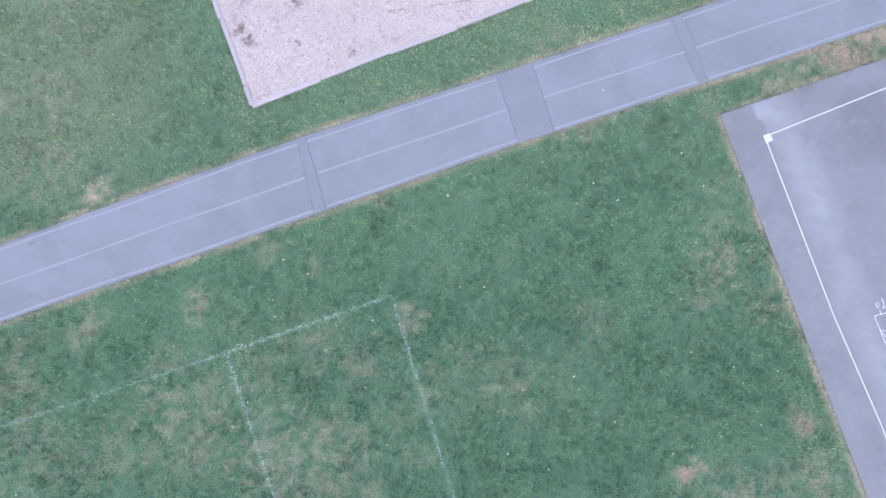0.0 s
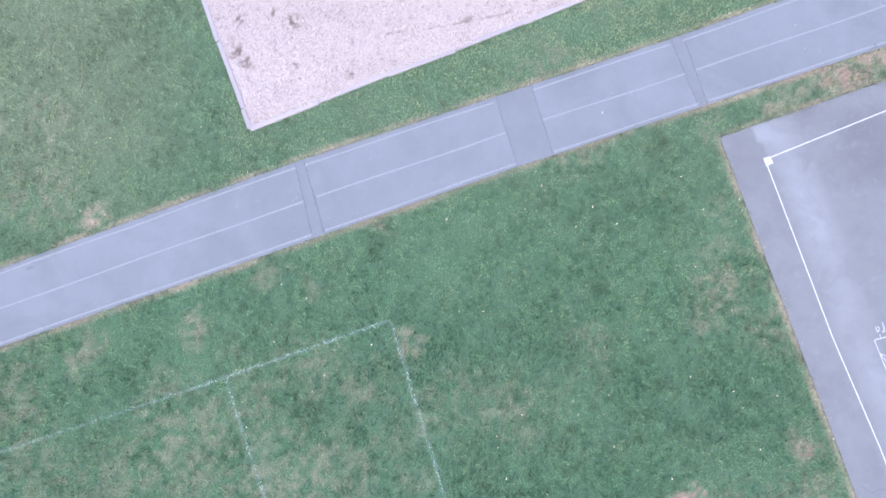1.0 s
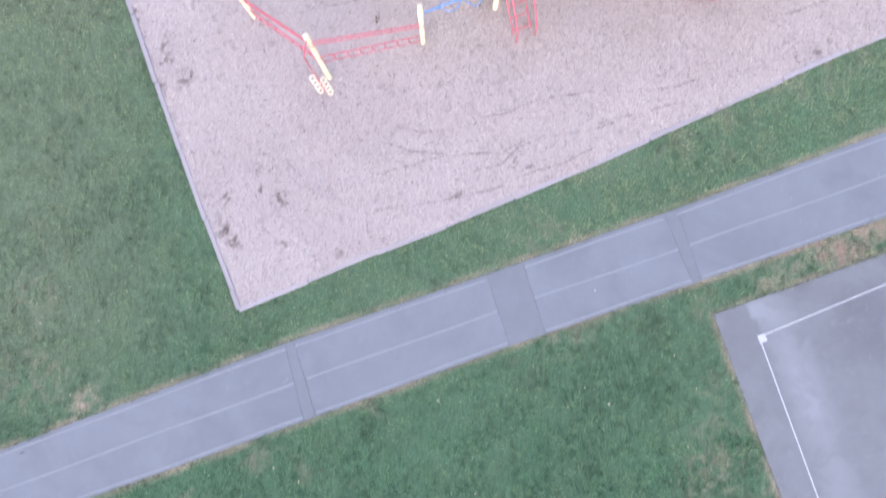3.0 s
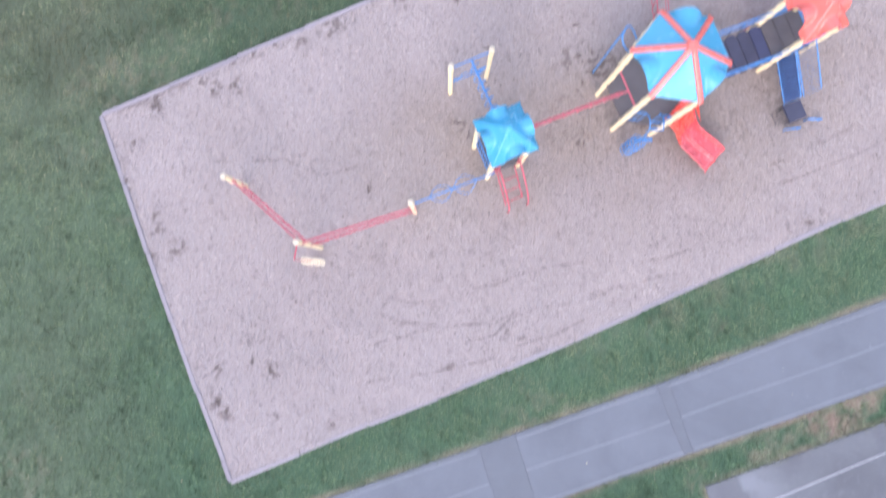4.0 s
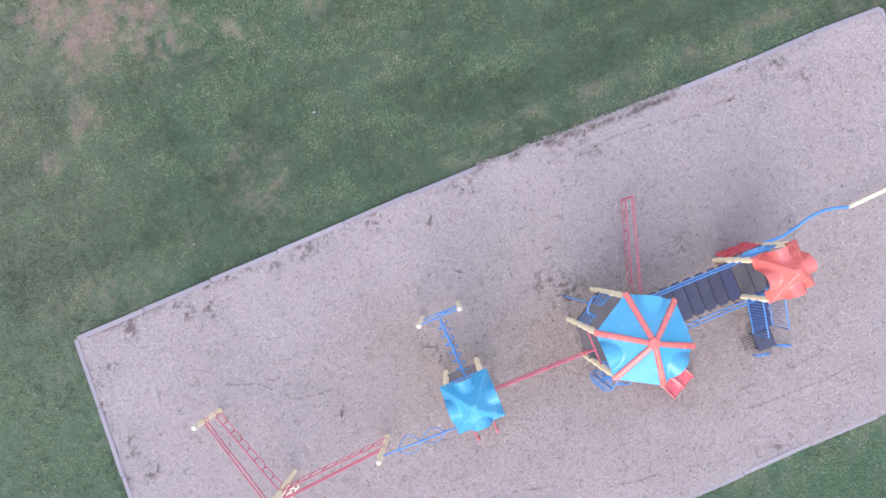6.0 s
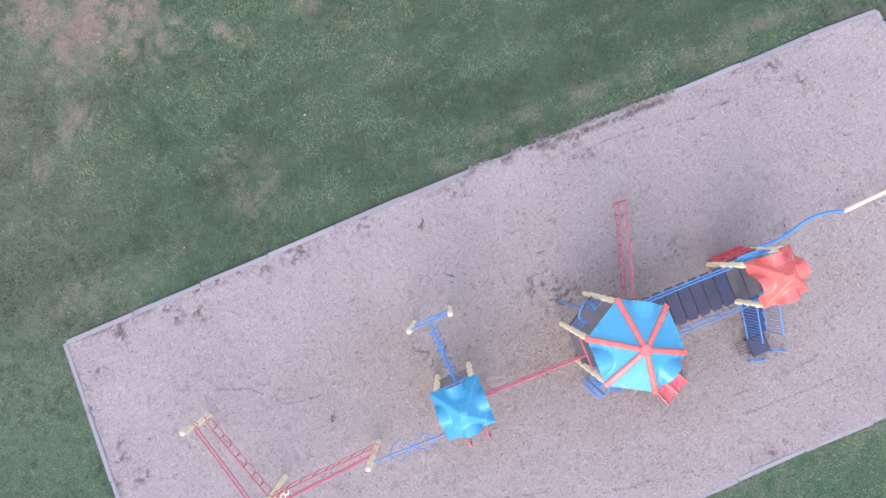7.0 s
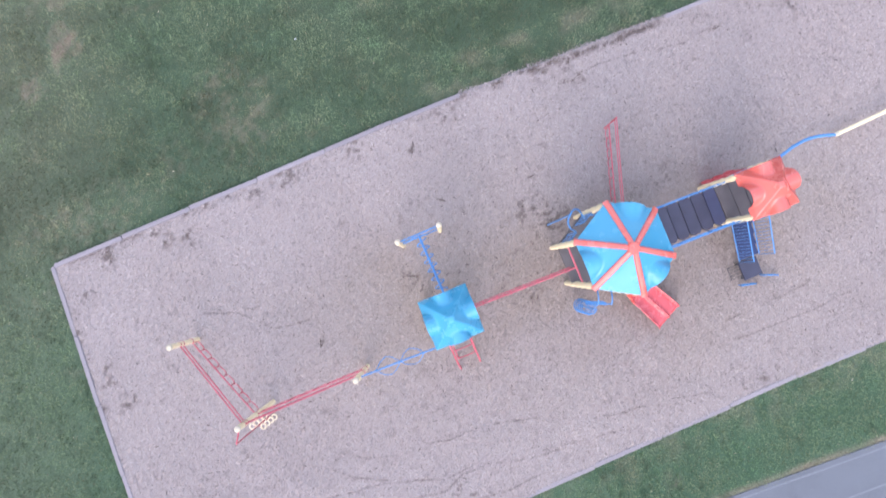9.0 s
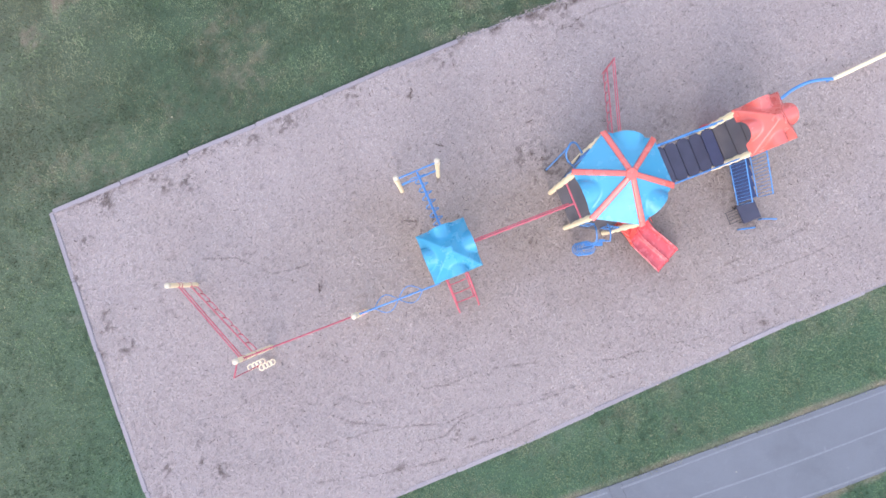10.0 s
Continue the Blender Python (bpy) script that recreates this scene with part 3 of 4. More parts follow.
def court_look(x, y):
    off = along(x, y, COURT_LINE)
    cloud = ripple(x, y, 1.5, 71, 4)
    inner = (x - 7.99) * 0.945 + (y - 2.8) * 0.327 > 0.5 * (ripple(x, y, 0.6, 72) - 0.5) * (y > 2.6)
    pale = np.where(inner, np.clip(1.25 - abs(off - 0.62) / 0.5, 0, 1) * np.clip(0.5 + 1.4 * (cloud - 0.3), 0, 1), 0.12 * cloud)
    damp = np.where(inner, np.clip((off - 0.95) * 1.6, 0, 1) * np.clip(3.4 * (cloud - 0.40), 0, 1), np.clip(2 * (cloud - 0.45), 0, 0.5))
    return np.stack([pale, damp, 0 * x], 1)


def court_point(u, v):
    return 6.90 + u * COURT_WAY.x + v * COURT_WAY.y, 3.33 + u * COURT_WAY.y - v * COURT_WAY.x


nu, nv = np.meshgrid(np.r_[np.arange(0, 6, 0.1), np.arange(6, 23.5, 0.5)], np.r_[np.arange(0, 12, 0.1), np.arange(12, 15.5, 0.5)], indexing="ij")
court = tagged(sheet("court", np.arange(nu.shape[0]), np.arange(nu.shape[1]), lambda x, y: 0.006 + 0 * x, lambda x, y: np.zeros((len(x), 3)), COURT), "grey tarmac playground court with damp stains", "court")
cx, cy = court_point(nu.ravel(), nv.ravel())
court.data.vertices.foreach_set("co", np.stack([cx, cy, 0.006 + 0 * cx], 1).astype(np.float32).ravel())
court.data.attributes["look"].data.foreach_set("vector", court_look(cx, cy).astype(np.float32).ravel())
court.data.flip_normals()
court.data.update()
part("court_slab", prism([court_point(u, v) for u, v in ((0, 0), (0, 15), (23, 15), (23, 0))], -0.1, 0.001), COURT, court, "tarmac edge", 0)


def strip(points, width, z):
    bm = bmesh.new()
    rows = []
    pts = [Vector((*p, 0)) for p in points]
    for i, p in enumerate(pts):
        way = (pts[min(i + 1, len(pts) - 1)] - pts[max(i - 1, 0)]).normalized()
        side = Vector((-way.y, way.x, 0)) * width / 2
        rows.append((bm.verts.new(p + side + Vector((0, 0, z))), bm.verts.new(p - side + Vector((0, 0, z)))))
    for (a, b), (c, d) in zip(rows, rows[1:]):
        bm.faces.new((a, c, d, b))
    return bm


part("court_line", strip([(7.97, 2.76), (11.05, 3.99), (28.0, 10.6)], 0.032, 0.0115), COURT_PAINT, court, "white painted line", 0)
part("court_line", strip([(7.99, 2.80), (9.48, -1.62), (10.50, -4.25), (12.6, -10.3)], 0.032, 0.0105), COURT_PAINT, court, "white painted line", 0)
bm = bmesh.new()
bm.faces.new([bm.verts.new((x, y, 0.0125)) for x, y in ((7.95, 2.80), (8.13, 2.86), (8.20, 2.68), (8.02, 2.60))])
part("corner_mark", bm, COURT_PAINT, court, "white painted corner square", 0)
for line in ([(10.49, -1.68), (10.60, -2.0), (10.71, -2.30), (10.83, -2.62)], [(10.49, -1.68), (10.63, -1.64), (10.80, -1.60), (11.3, -1.42)], [(10.62, -1.53), (10.66, -1.66)],
             [(10.60, -2.0), (10.77, -2.06), (10.95, -1.96)], [(10.60, -2.0), (10.75, -2.2)], [(10.70, -1.25), (10.74, -1.40), (10.70, -1.50)], [(10.70, -1.50), (10.80, -1.44)],
             [(10.53, -1.36), (10.57, -1.48)], [(10.57, -1.35), (10.62, -1.38), (10.61, -1.46), (10.57, -1.48)]):
    part("chalk_line", strip(line, 0.018, 0.0115), CHALK, court, "white chalk scribble", 0)
part("crack", strip([(10.0, -5.12), (10.13, -5.25), (10.26, -5.32), (10.42, -5.24), (10.58, -5.22), (10.9, -5.1)], 0.014, 0.011), SEALER, court, "dark crack", 0)

# timber edging round the mulch
edging = tagged(new("playground_edging"), "pale weathered timber edging round the mulch", "edging", kind="structure")


def timber_mesh(length):
    return mesh_of("timber", block(0, length - 0.012, -0.06, 0.06, -0.1, 0.062, 0.014), EDGING, 30)


full_timber = timber_mesh(1.83)
rng = random.Random(4)
for line, sink in ((BED[7:9], 0.0), (BED[8:16], 0.0), (BED[15:17] + BED[:1], 0.0), (BED[:8], 0.018)):
    lengths = [math.dist(a, b) for a, b in zip(line, line[1:])]
    total = sum(lengths)

    def spot(s):
        for (a, b), l in zip(zip(line, line[1:]), lengths):
            if s <= l + 1e-6:
                return Vector((a[0] + (b[0] - a[0]) * s / l, a[1] + (b[1] - a[1]) * s / l, 0))
            s -= l
        return Vector((*line[-1], 0))

    s = 0.0
    while s < total - 0.1:
        e = min(s + 1.83, total)
        a, b = spot(s), spot(e)
        data = full_timber if e - s > 1.82 else timber_mesh(e - s)
        ob = new("timber", data)
        ob.parent = edging
        ob.matrix_basis = pose(a.x, a.y, -sink - 0.014 * rng.random() - (0.055 if 5.3 < s < 10.8 and line[0] == BED[8] else 0), 0.8 * rng.uniform(-1, 1), 0, math.degrees(math.atan2(b.y - a.y, b.x - a.x)) + rng.uniform(-0.9, 0.9))
        s = e


# ---- the play equipment ----
def post(parent, x, y, height, r=0.055, collars=(), name="post", cap=True, mat=None):
    """A round post with a domed cap and clamp collars."""
    p = part(name, tube([(x, y, -0.1), (x, y, height - 0.03)], r, 14), mat or CREAM, parent)
    if cap:
        part("cap", tube([(x, y, height - 0.05), (x, y, height - 0.005), (x, y, height + 0.02), (x, y, height + 0.033)], [r + 0.008, r + 0.008, r * 0.8, r * 0.35], 14), WHITE_CAP, p)
    for z in collars:
        part("clamp", tube([(x, y, z - 0.12), (x, y, z - 0.07), (x, y, z + 0.07), (x, y, z + 0.12)], [r + 0.002, r + 0.012, r + 0.012, r + 0.002], 14), mat or CREAM, p)
    return p


def vault_roof(half, rise, arch):
    """A moulded square roof: four hips to a low peak, and a level barrel vault in the middle of every side."""

    def f(u, v):
        s = max(abs(u), abs(v))
        z = min(rise * (1 - s), rise * 0.90) - 0.03 * ease(0.88, 1.0, s)
        for run, across in ((abs(u), v), (abs(v), u)):
            q = abs(across) / 0.47
            if q < 1.0:
                crown = arch * (1 - q**2.4) ** 0.6 - 0.02 - 0.03 * (1 - run)
                d = max(0.035 - abs(crown - z), 0.0) / 0.035
                z = max(z, crown) + 0.25 * 0.035 * d * d * ease(0.2, 0.4, run)
        return (u * half, v * half, z)

    return grid(f, steps(-1, 1, 56), steps(-1, 1, 56), 0.025)


def square_tower(name, x, y, turn, deck_z, eave, rise, arch, roof_mat, label, roof_label, half, roof_half=0.545):
    t = thing(name, x, y, turn, label, "play tower")
    for px, py in ((-1, -1), (1, -1), (1, 1), (-1, 1)):
        post(t, px * (half if px < 0 else half - 0.05), py * (half - 0.02), eave + 0.02, 0.06, (deck_z - 0.5, deck_z + 0.2, deck_z + 0.75, deck_z + 1.3) if eave > 2.6 else (deck_z - 0.5, deck_z + 0.1, deck_z + 0.6, deck_z + 1.1), cap=False)
    bm = vault_roof(roof_half, rise, arch)
    bmesh.ops.translate(bm, verts=bm.verts, vec=(0, 0, eave))
    part("roof", bm, roof_mat, t, roof_label, 50)
    a = half + 0.01
    for u0, u1 in ((-a, -a + 0.33), (-a + 0.34, -a + 0.66), (-a + 0.67, a)):
        part("deck_plate", prism([(u0, -a), (u1, -a), (u1, a), (u0, a)], deck_z - 0.05, deck_z, 0.006), PLATE, t, "charcoal coated deck plate")
    return t


TURN = 21.8
square = square_tower("play_tower", 1.885, 11.57, TURN, 0.92, 2.76, 0.76, 0.385, BLUE_ROOF,
                      "small square play tower with a moulded bright blue roof", "moulded bright blue roof", 0.44)
red_tower = square_tower("play_tower", 8.74, 14.27, TURN, 0.95, 2.40, 0.78, 0.44, RED_ROOF,
                         "square play tower with a moulded coral red roof", "moulded coral red roof", 0.49)


def barrier(parent, a, b, low, high, gap=0.1, r=0.008, mat=None, name="barrier"):
    """A panel of upright bars between two rails; low and high are heights at both ends."""
    a, b = Vector((*a, 0)), Vector((*b, 0))
    up = lambda p, z: p + Vector((0, 0, z))
    frame_part = part(name, tube([up(a, low[0]), up(b, low[1]), up(b, high[1]), up(a, high[0])], 0.016, 8, True), mat or BLUE_PAINT, parent)
    n = int((b - a).length / gap)
    for i in range(1, n):
        t = i / n
        p = a + (b - a) * t
        part("bar", tube([up(p, low[0] + (low[1] - low[0]) * t), up(p, high[0] + (high[1] - high[0]) * t)], r, 6), mat or BLUE_PAINT, frame_part)
    return frame_part


# square tower: barred side panel, red cross bars, ladder with looped handrails
barrier(square, (-0.46, -0.40), (-0.46, 0.40), (1.0, 1.0), (1.75, 1.75))
part("cross_bar", tube([(0.46, -0.46, 2.42), (0.46, 0.46, 2.42)], 0.022), RED_PAINT, square, "red cross bar")
part("cross_bar", tube([(-0.46, 0.46, 2.24), (0.46, 0.46, 2.24)], 0.022), BLUE_PAINT, square, "blue cross bar")
for sx in (-1, 1):
    barrier(square, (sx * 0.40, -0.47), (sx * 0.24, -0.47), (1.0, 1.0), (1.7, 1.7), 0.06, 0.01, RED_PAINT, "hand_grip")

ladder = thing("step_ladder", 1.90, 11.595, TURN, "red steel step ladder with curved handrails against a tower", "ladder")
for u in (-0.31, 0.19):
    part("handrail", tube(bend([(u, -0.47, 1.62), (u, -0.66, 1.66), (u, -0.95, 1.36), (u, -1.22, 0.98), (u, -1.40, 0.55), (u, -1.43, 0.2), (u, -1.42, -0.05)]), 0.021), RED_PAINT, ladder)
    part("stringer", tube([(u * 0.9 - 0.006, -0.50, 0.90), (u * 0.9 - 0.006, -1.30, -0.05)], 0.016), RED_PAINT, ladder)
for v, z in ((-0.70, 0.68), (-0.94, 0.45), (-1.17, 0.20)):
    part("rung", tube(bend([(-0.30, v + 0.03, z), (-0.24, v - 0.02, z), (0.12, v - 0.02, z), (0.18, v + 0.03, z)], 4), 0.015), RED_PAINT, ladder)

# hexagonal tower
HEX_R, HEX_DECK, HEX_EAVE, HEX_HUB = 0.95, 1.2, 3.58, 4.30
hexagon = thing("hexagonal_play_tower", 5.36, 12.95, TURN, "tall six-sided play tower with a blue and coral canopy roof", "play tower")
corner = lambda k, r: (r * math.cos(radians(30 + 60 * k)), r * math.sin(radians(30 + 60 * k)))
for k in range(6):
    post(hexagon, *corner(k, 0.91 if k == 0 else HEX_R), HEX_EAVE + 0.02, 0.058, [0.95 + 0.65 * i for i in range(4)], cap=False)
part("deck", prism([corner(k, 1.0) for k in range(6)], HEX_DECK - 0.06, HEX_DECK, 0.01), PLATE, hexagon, "charcoal coated deck")


def hex_panel(k, arched):
    """One sixth of the canopy between corners k and k + 1, plain or with a vaulted dormer."""
    a, b = Vector((*corner(k, 1.01), 0)), Vector((*corner(k + 1, 1.01), 0))
    out = ((a + b) / 2).normalized()

    def f(s, t):
        p = (a * (1 - t) / 2 + b * (1 + t) / 2) * s
        z = HEX_HUB + (HEX_EAVE - HEX_HUB) * s
        if arched:
            q = min(abs(t * s) / 0.62, 1.0)
            crown = HEX_EAVE + 0.30 * (1 - q**2.2) ** 0.7 - 0.02
            d = crown - z
            z += d * ease(-0.02, 0.06, d) * ease(0.35, 0.5, s)
            p = p + out * 0.035 * (1 - q * q) * ease(0.6, 1.0, s)
        else:
            z -= 0.02 * math.sin(math.pi * s) * (1 - t * t)
        return (p.x, p.y, z)

    return grid(f, steps(0.02, 1, 24), steps(-1, 1, 28), 0.02)


for k in range(6):
    part("roof_panel", hex_panel(k, k in (0, 2, 4)), BLUE_ROOF, hexagon, "vaulted bright blue canopy panel" if k in (0, 2, 4) else "flat bright blue canopy panel", 50)
for k in range(6):
    a = Vector((*corner(k, 1.0), 0)).normalized()
    side = Vector((-a.y, a.x, 0))

    def rib(s, t, a=a, side=side):
        w = 0.052 + 0.010 * s
        p = a * (0.06 + 0.97 * s) + side * w * t
        z = HEX_HUB + (HEX_EAVE - HEX_HUB) * (0.06 + 0.97 * s) / 1.01 + 0.028 * (1 - t * t) ** 0.5 + 0.012
        if s > 0.96:
            z -= 0.03
        return (p.x, p.y, z)

    part("roof_rib", grid(rib, steps(0, 0.97, 10) + [0.99, 1.0], steps(-1, 1, 6), 0.03), RED_ROOF, hexagon, "coral red roof rib", 50)
part("roof_hub", tube([(0, 0, HEX_HUB - 0.10), (0, 0, HEX_HUB - 0.035), (0, 0, HEX_HUB - 0.014), (0, 0, HEX_HUB - 0.006)], [0.120, 0.120, 0.105, 0.05], 12), RED_ROOF, hexagon, "coral red roof hub")
part("cross_bar", tube([(*corner(2, HEX_R), 2.3), (*corner(3, HEX_R), 2.3)], 0.022), RED_PAINT, hexagon, "red cross bar")
p, q = Vector(corner(3, HEX_R)), Vector(corner(4, HEX_R))
barrier(hexagon, p.lerp(q, 0.08), p.lerp(q, 0.34), (1.28, 1.28), (2.0, 2.0))
barrier(hexagon, p.lerp(q, 0.66), p.lerp(q, 0.92), (1.28, 1.28), (2.0, 2.0))
p, q = Vector(corner(1, HEX_R)), Vector(corner(2, HEX_R))
barrier(hexagon, p.lerp(q, 0.07), p.lerp(q, 0.36), (1.22, 1.22), (2.3, 2.3), 0.04)
barrier(hexagon, p.lerp(q, 0.64), p.lerp(q, 0.93), (1.22, 1.22), (2.3, 2.3), 0.04)
p, q = Vector(corner(0, HEX_R)), Vector(corner(1, HEX_R))
barrier(hexagon, p.lerp(q, 0.08), p.lerp(q, 0.92), (1.28, 1.28), (2.0, 2.0))

# track beam between the towers
track = thing("overhead_track", 2.40, 11.76, 20.6, "red overhead track beam hung between two play towers", "play equipment")
part("beam", tube([(-0.02, 0, 2.42), (2.36, 0, 2.29)], 0.024, 8), RED_PAINT, track)
part("beam", tube([(0.0, 0.045, 2.36), (2.26, 0.045, 2.24)], 0.014, 6), RED_PAINT, track)
for i in range(7):
    x = 0.2 + 0.32 * i
    part("bracket", block(x - 0.02, x + 0.02, -0.032, 0.06, 2.41 - 0.061 * x - 0.07, 2.41 - 0.061 * x + 0.034, 0.006), RED_PAINT, track)

# corkscrew climber and its top frame
cork = thing("corkscrew_climber", 5.07, 11.66, 0, "blue corkscrew climbing pole beside the tall tower", "climber")
part("pole", tube([(0, 0, -0.1), (0, 0, 1.95)], 0.024), BLUE_PAINT, cork)
part("spiral", tube([(0.155 * math.cos(a), 0.155 * math.sin(a), 0.12 + 1.30 * a / (2 * math.pi * 5)) for a in steps(0, 2 * math.pi * 5, 120)], 0.013, 6), BLUE_PAINT, cork)
for x0, x1 in ((5.10, 5.13), (5.40, 5.43)):
    part("arm", tube(bend(local(cork, (x0, 12.16, 1.95), (x0, 12.04, 2.16), ((x0 + x1) / 2, 11.90, 2.17), (x1, 11.78, 2.05)), 4), 0.016), BLUE_PAINT, cork)
part("cross_bar", tube(local(cork, (5.06, 11.70, 1.97), (5.13, 11.78, 2.05), (5.43, 11.78, 2.05)), 0.016), BLUE_PAINT, cork)
part("grip_plate", block(0.10, 0.24, 0.10, 0.16, 2.03, 2.07, 0.01), BLUE_PAINT, cork)
part("foot_step", block(-0.02, 0.42, 0.05, 0.14, 0.98, 1.02, 0.01), BLUE_PAINT, cork)

# sliding pole
pole = thing("sliding_pole", 4.33, 13.66, 0, "blue upright sliding pole with a curved yoke beside the tall tower", "climber")
part("pole", tube([(0, 0, -0.1), (0.01, 0, 1.5), (0.03, 0.01, 3.02)], 0.022), BLUE_PAINT, pole)
part("yoke", tube(bend(local(pole, (4.74, 13.64, 2.6), (4.57, 13.79, 2.86), (4.44, 13.78, 2.98), (4.37, 13.67, 3.02), (4.33, 13.54, 2.98), (4.40, 13.41, 2.86), (4.57, 13.34, 2.6)), 5), 0.02), BLUE_PAINT, pole)
part("footing", tube([(0, 0, -0.05), (0, 0, 0.03)], 0.05, 10), STEEL, pole)

# double slide
slide = thing("double_slide", 6.02, 12.43, -41.0, "coral red moulded double slide leading off the tall tower", "slide")


def slide_line(s):
    """Distance and height along the chute."""
    return -0.05 + 1.70 * s, 0.22 + 0.86 * (1 - ease(0.02, 0.52, s)) + 0.13 * (1 - s)


def chute(s, t):
    x, z = slide_line(s)
    rim = 0.14 * (1 - 0.35 * ease(0.7, 1.0, s))
    prof = max(0.0, (abs(t) - 0.86) / 0.10)
    wall = rim * min(1.0, prof) ** 1.5 + 0.085 * math.exp(-((t / 0.07) ** 4)) - (0.02 if abs(t) > 0.99 else 0)
    width = 0.335 + 0.03 * ease(0.5, 1.0, s) + 0.04 * (1 - ease(0.0, 0.15, s))
    lip = -0.09 * ease(0.95, 1.0, s)
    return (x, t * width, z + wall + lip)


ACROSS = sorted(steps(-0.86, 0.86, 22) + [-1.0, -0.98, -0.95, -0.91, 0.91, 0.95, 0.98, 1.0])
# The steep head is the same plastic; its lesser sky sheen is painted redder.
part("chute_head", grid(chute, steps(0, 0.36, 14), ACROSS, 0.035), RED_SLIDE_STEEP, slide, "steep head of the coral red chute, weaker sky sheen painted in", 50)
part("chute", grid(chute, steps(0.362, 1, 24), ACROSS, 0.035), RED_SLIDE, slide, "coral red double chute", 50)


for t in (-0.985, 0.0, 0.985):
    rim_line = [Vector(chute(s, t)) + Vector((0, 0, 0.004 if t else -0.006)) for s in steps(0.16 if t else 0.26, 0.985, 24)]
    part("rim", tube(rim_line, 0.017 if t else 0.022, 8), RED_SLIDE, slide, "glossy rounded rim")
for sgn in (-1, 1):
    part("side_guard", grid(lambda s, h, sgn=sgn: (-0.08 + 0.75 * s, sgn * (0.38 - 0.02 * h), 1.15 - 0.5 * s * ease(0.2, 1, s) + h * (0.62 * (1 - s) ** 1.4 + 0.06)), steps(0, 1, 14), steps(0, 1, 6), 0.03), RED_SLIDE_STEEP, slide, "orange red side guard", 50)
part("divider", grid(lambda s, h: (-0.06 + 0.5 * s, 0.02 * (1 - 2 * h), 1.16 - 0.3 * s * s + 0.30 * (1 - s) * (1 - (2 * h - 1) ** 2)), steps(0, 1, 10), steps(0, 1, 6), 0.02), RED_SLIDE_STEEP, slide, "orange red centre hump", 50)
for s in (0.55, 0.92):
    x, z = slide_line(s)
    part("leg", tube([(x, 0, -0.1), (x, 0, z - 0.02)], 0.03), RED_PAINT, slide)

# clatter bridge between the tall tower and the red one
bridge = thing("clatter_bridge", 6.20, 13.28, 20.6, "clatter bridge of black treads with blue rails", "bridge")
SPAN = 2.26
bridge_z = lambda x: 1.19 - 0.24 * x / SPAN - 0.05 * math.sin(math.pi * x / SPAN)
tread_shape = [(-0.148, -0.38), (-0.08, -0.46), (0.08, -0.46), (0.148, -0.38), (0.148, 0.38), (0.08, 0.46), (-0.08, 0.46), (-0.148, 0.38)]
tread_data = mesh_of("tread", prism(tread_shape, -0.045, 0.0, 0.008), DECK, 30)
end_tread_data = mesh_of("tread", prism(tread_shape, -0.045, 0.0, 0.008), END_TREAD, 30)
for i in range(7):
    x = 0.17 + 0.316 * i
    tread = new("tread", tread_data if i < 6 else end_tread_data)
    tread.parent = bridge
    tread.matrix_basis = pose(x, 0, bridge_z(x), 0, 2.0 * math.sin(2.4 * i), 0)
for sy in (-1, 1):
    for lift in (0.45, 0.78):
        part("rail", tube([(x, sy * 0.47, bridge_z(x) + lift + (0.06 if lift > 0.5 else 0)) for x in steps(-0.08, SPAN + 0.26, 14)], 0.016), BLUE_PAINT, bridge)
    for i in range(6):
        x = 0.328 + 0.316 * i
        part("tie", tube([(x, sy * 0.40, bridge_z(x) - 0.03), (x, sy * 0.46, bridge_z(x) + 0.45)], 0.008, 6), STEEL, bridge)
    part("chain", tube([(x, sy * 0.30, bridge_z(x) - 0.055) for x in steps(-0.05, SPAN + 0.05, 12)], 0.012, 6), STEEL, bridge)
    for x in (0.75, 1.5):
        part("strut", tube([(x, sy * 0.46, bridge_z(x) + 0.45), (x, sy * 0.46, bridge_z(x) + 0.82)], 0.012, 6), BLUE_PAINT, bridge)

# red tower: play panels, grips
part("play_panel", block(-0.40, 0.40, 0.455, 0.49, 1.05, 1.75, 0.03), BLUE_PAINT, red_tower, "blue play panel with a raised spiral")
part("panel_spiral", tube([((0.05 + 0.022 * a) * math.cos(a), 0.495, 1.4 + (0.05 + 0.022 * a) * math.sin(a)) for a in steps(0, 4 * math.pi, 60)], 0.024, 6), PALE_BLUE, red_tower, "paler blue raised spiral")


def climb_wall(s, h):
    x = -0.44 + 0.88 * s
    return (x, 0.50 + 0.08 * (1 - h) ** 1.5 + 0.03 * abs(math.sin(3 * math.pi * s)) + 0.02 * math.sin(5 * math.pi * h), 0.92 * h + 0.04)


part("climbing_panel", grid(climb_wall, steps(0, 1, 30), steps(0, 1, 14), 0.03), DEEP_RED, red_tower, "red ribbed climbing panel", 50)
barrier(red_tower, (0.46, -0.40), (0.46, 0.40), (1.03, 1.03), (1.75, 1.75), 0.1, 0.012)
part("entry_arch", tube(bend([(-0.40, -0.47, 1.0), (-0.40, -0.47, 1.6), (-0.16, -0.47, 1.78), (0.08, -0.47, 1.6), (0.08, -0.47, 1.0)]), 0.018), BLUE_PAINT, red_tower, "blue entry arch")
barrier(red_tower, (0.14, -0.46), (0.40, -0.46), (1.03, 1.03), (1.75, 1.75), 0.08, 0.012)

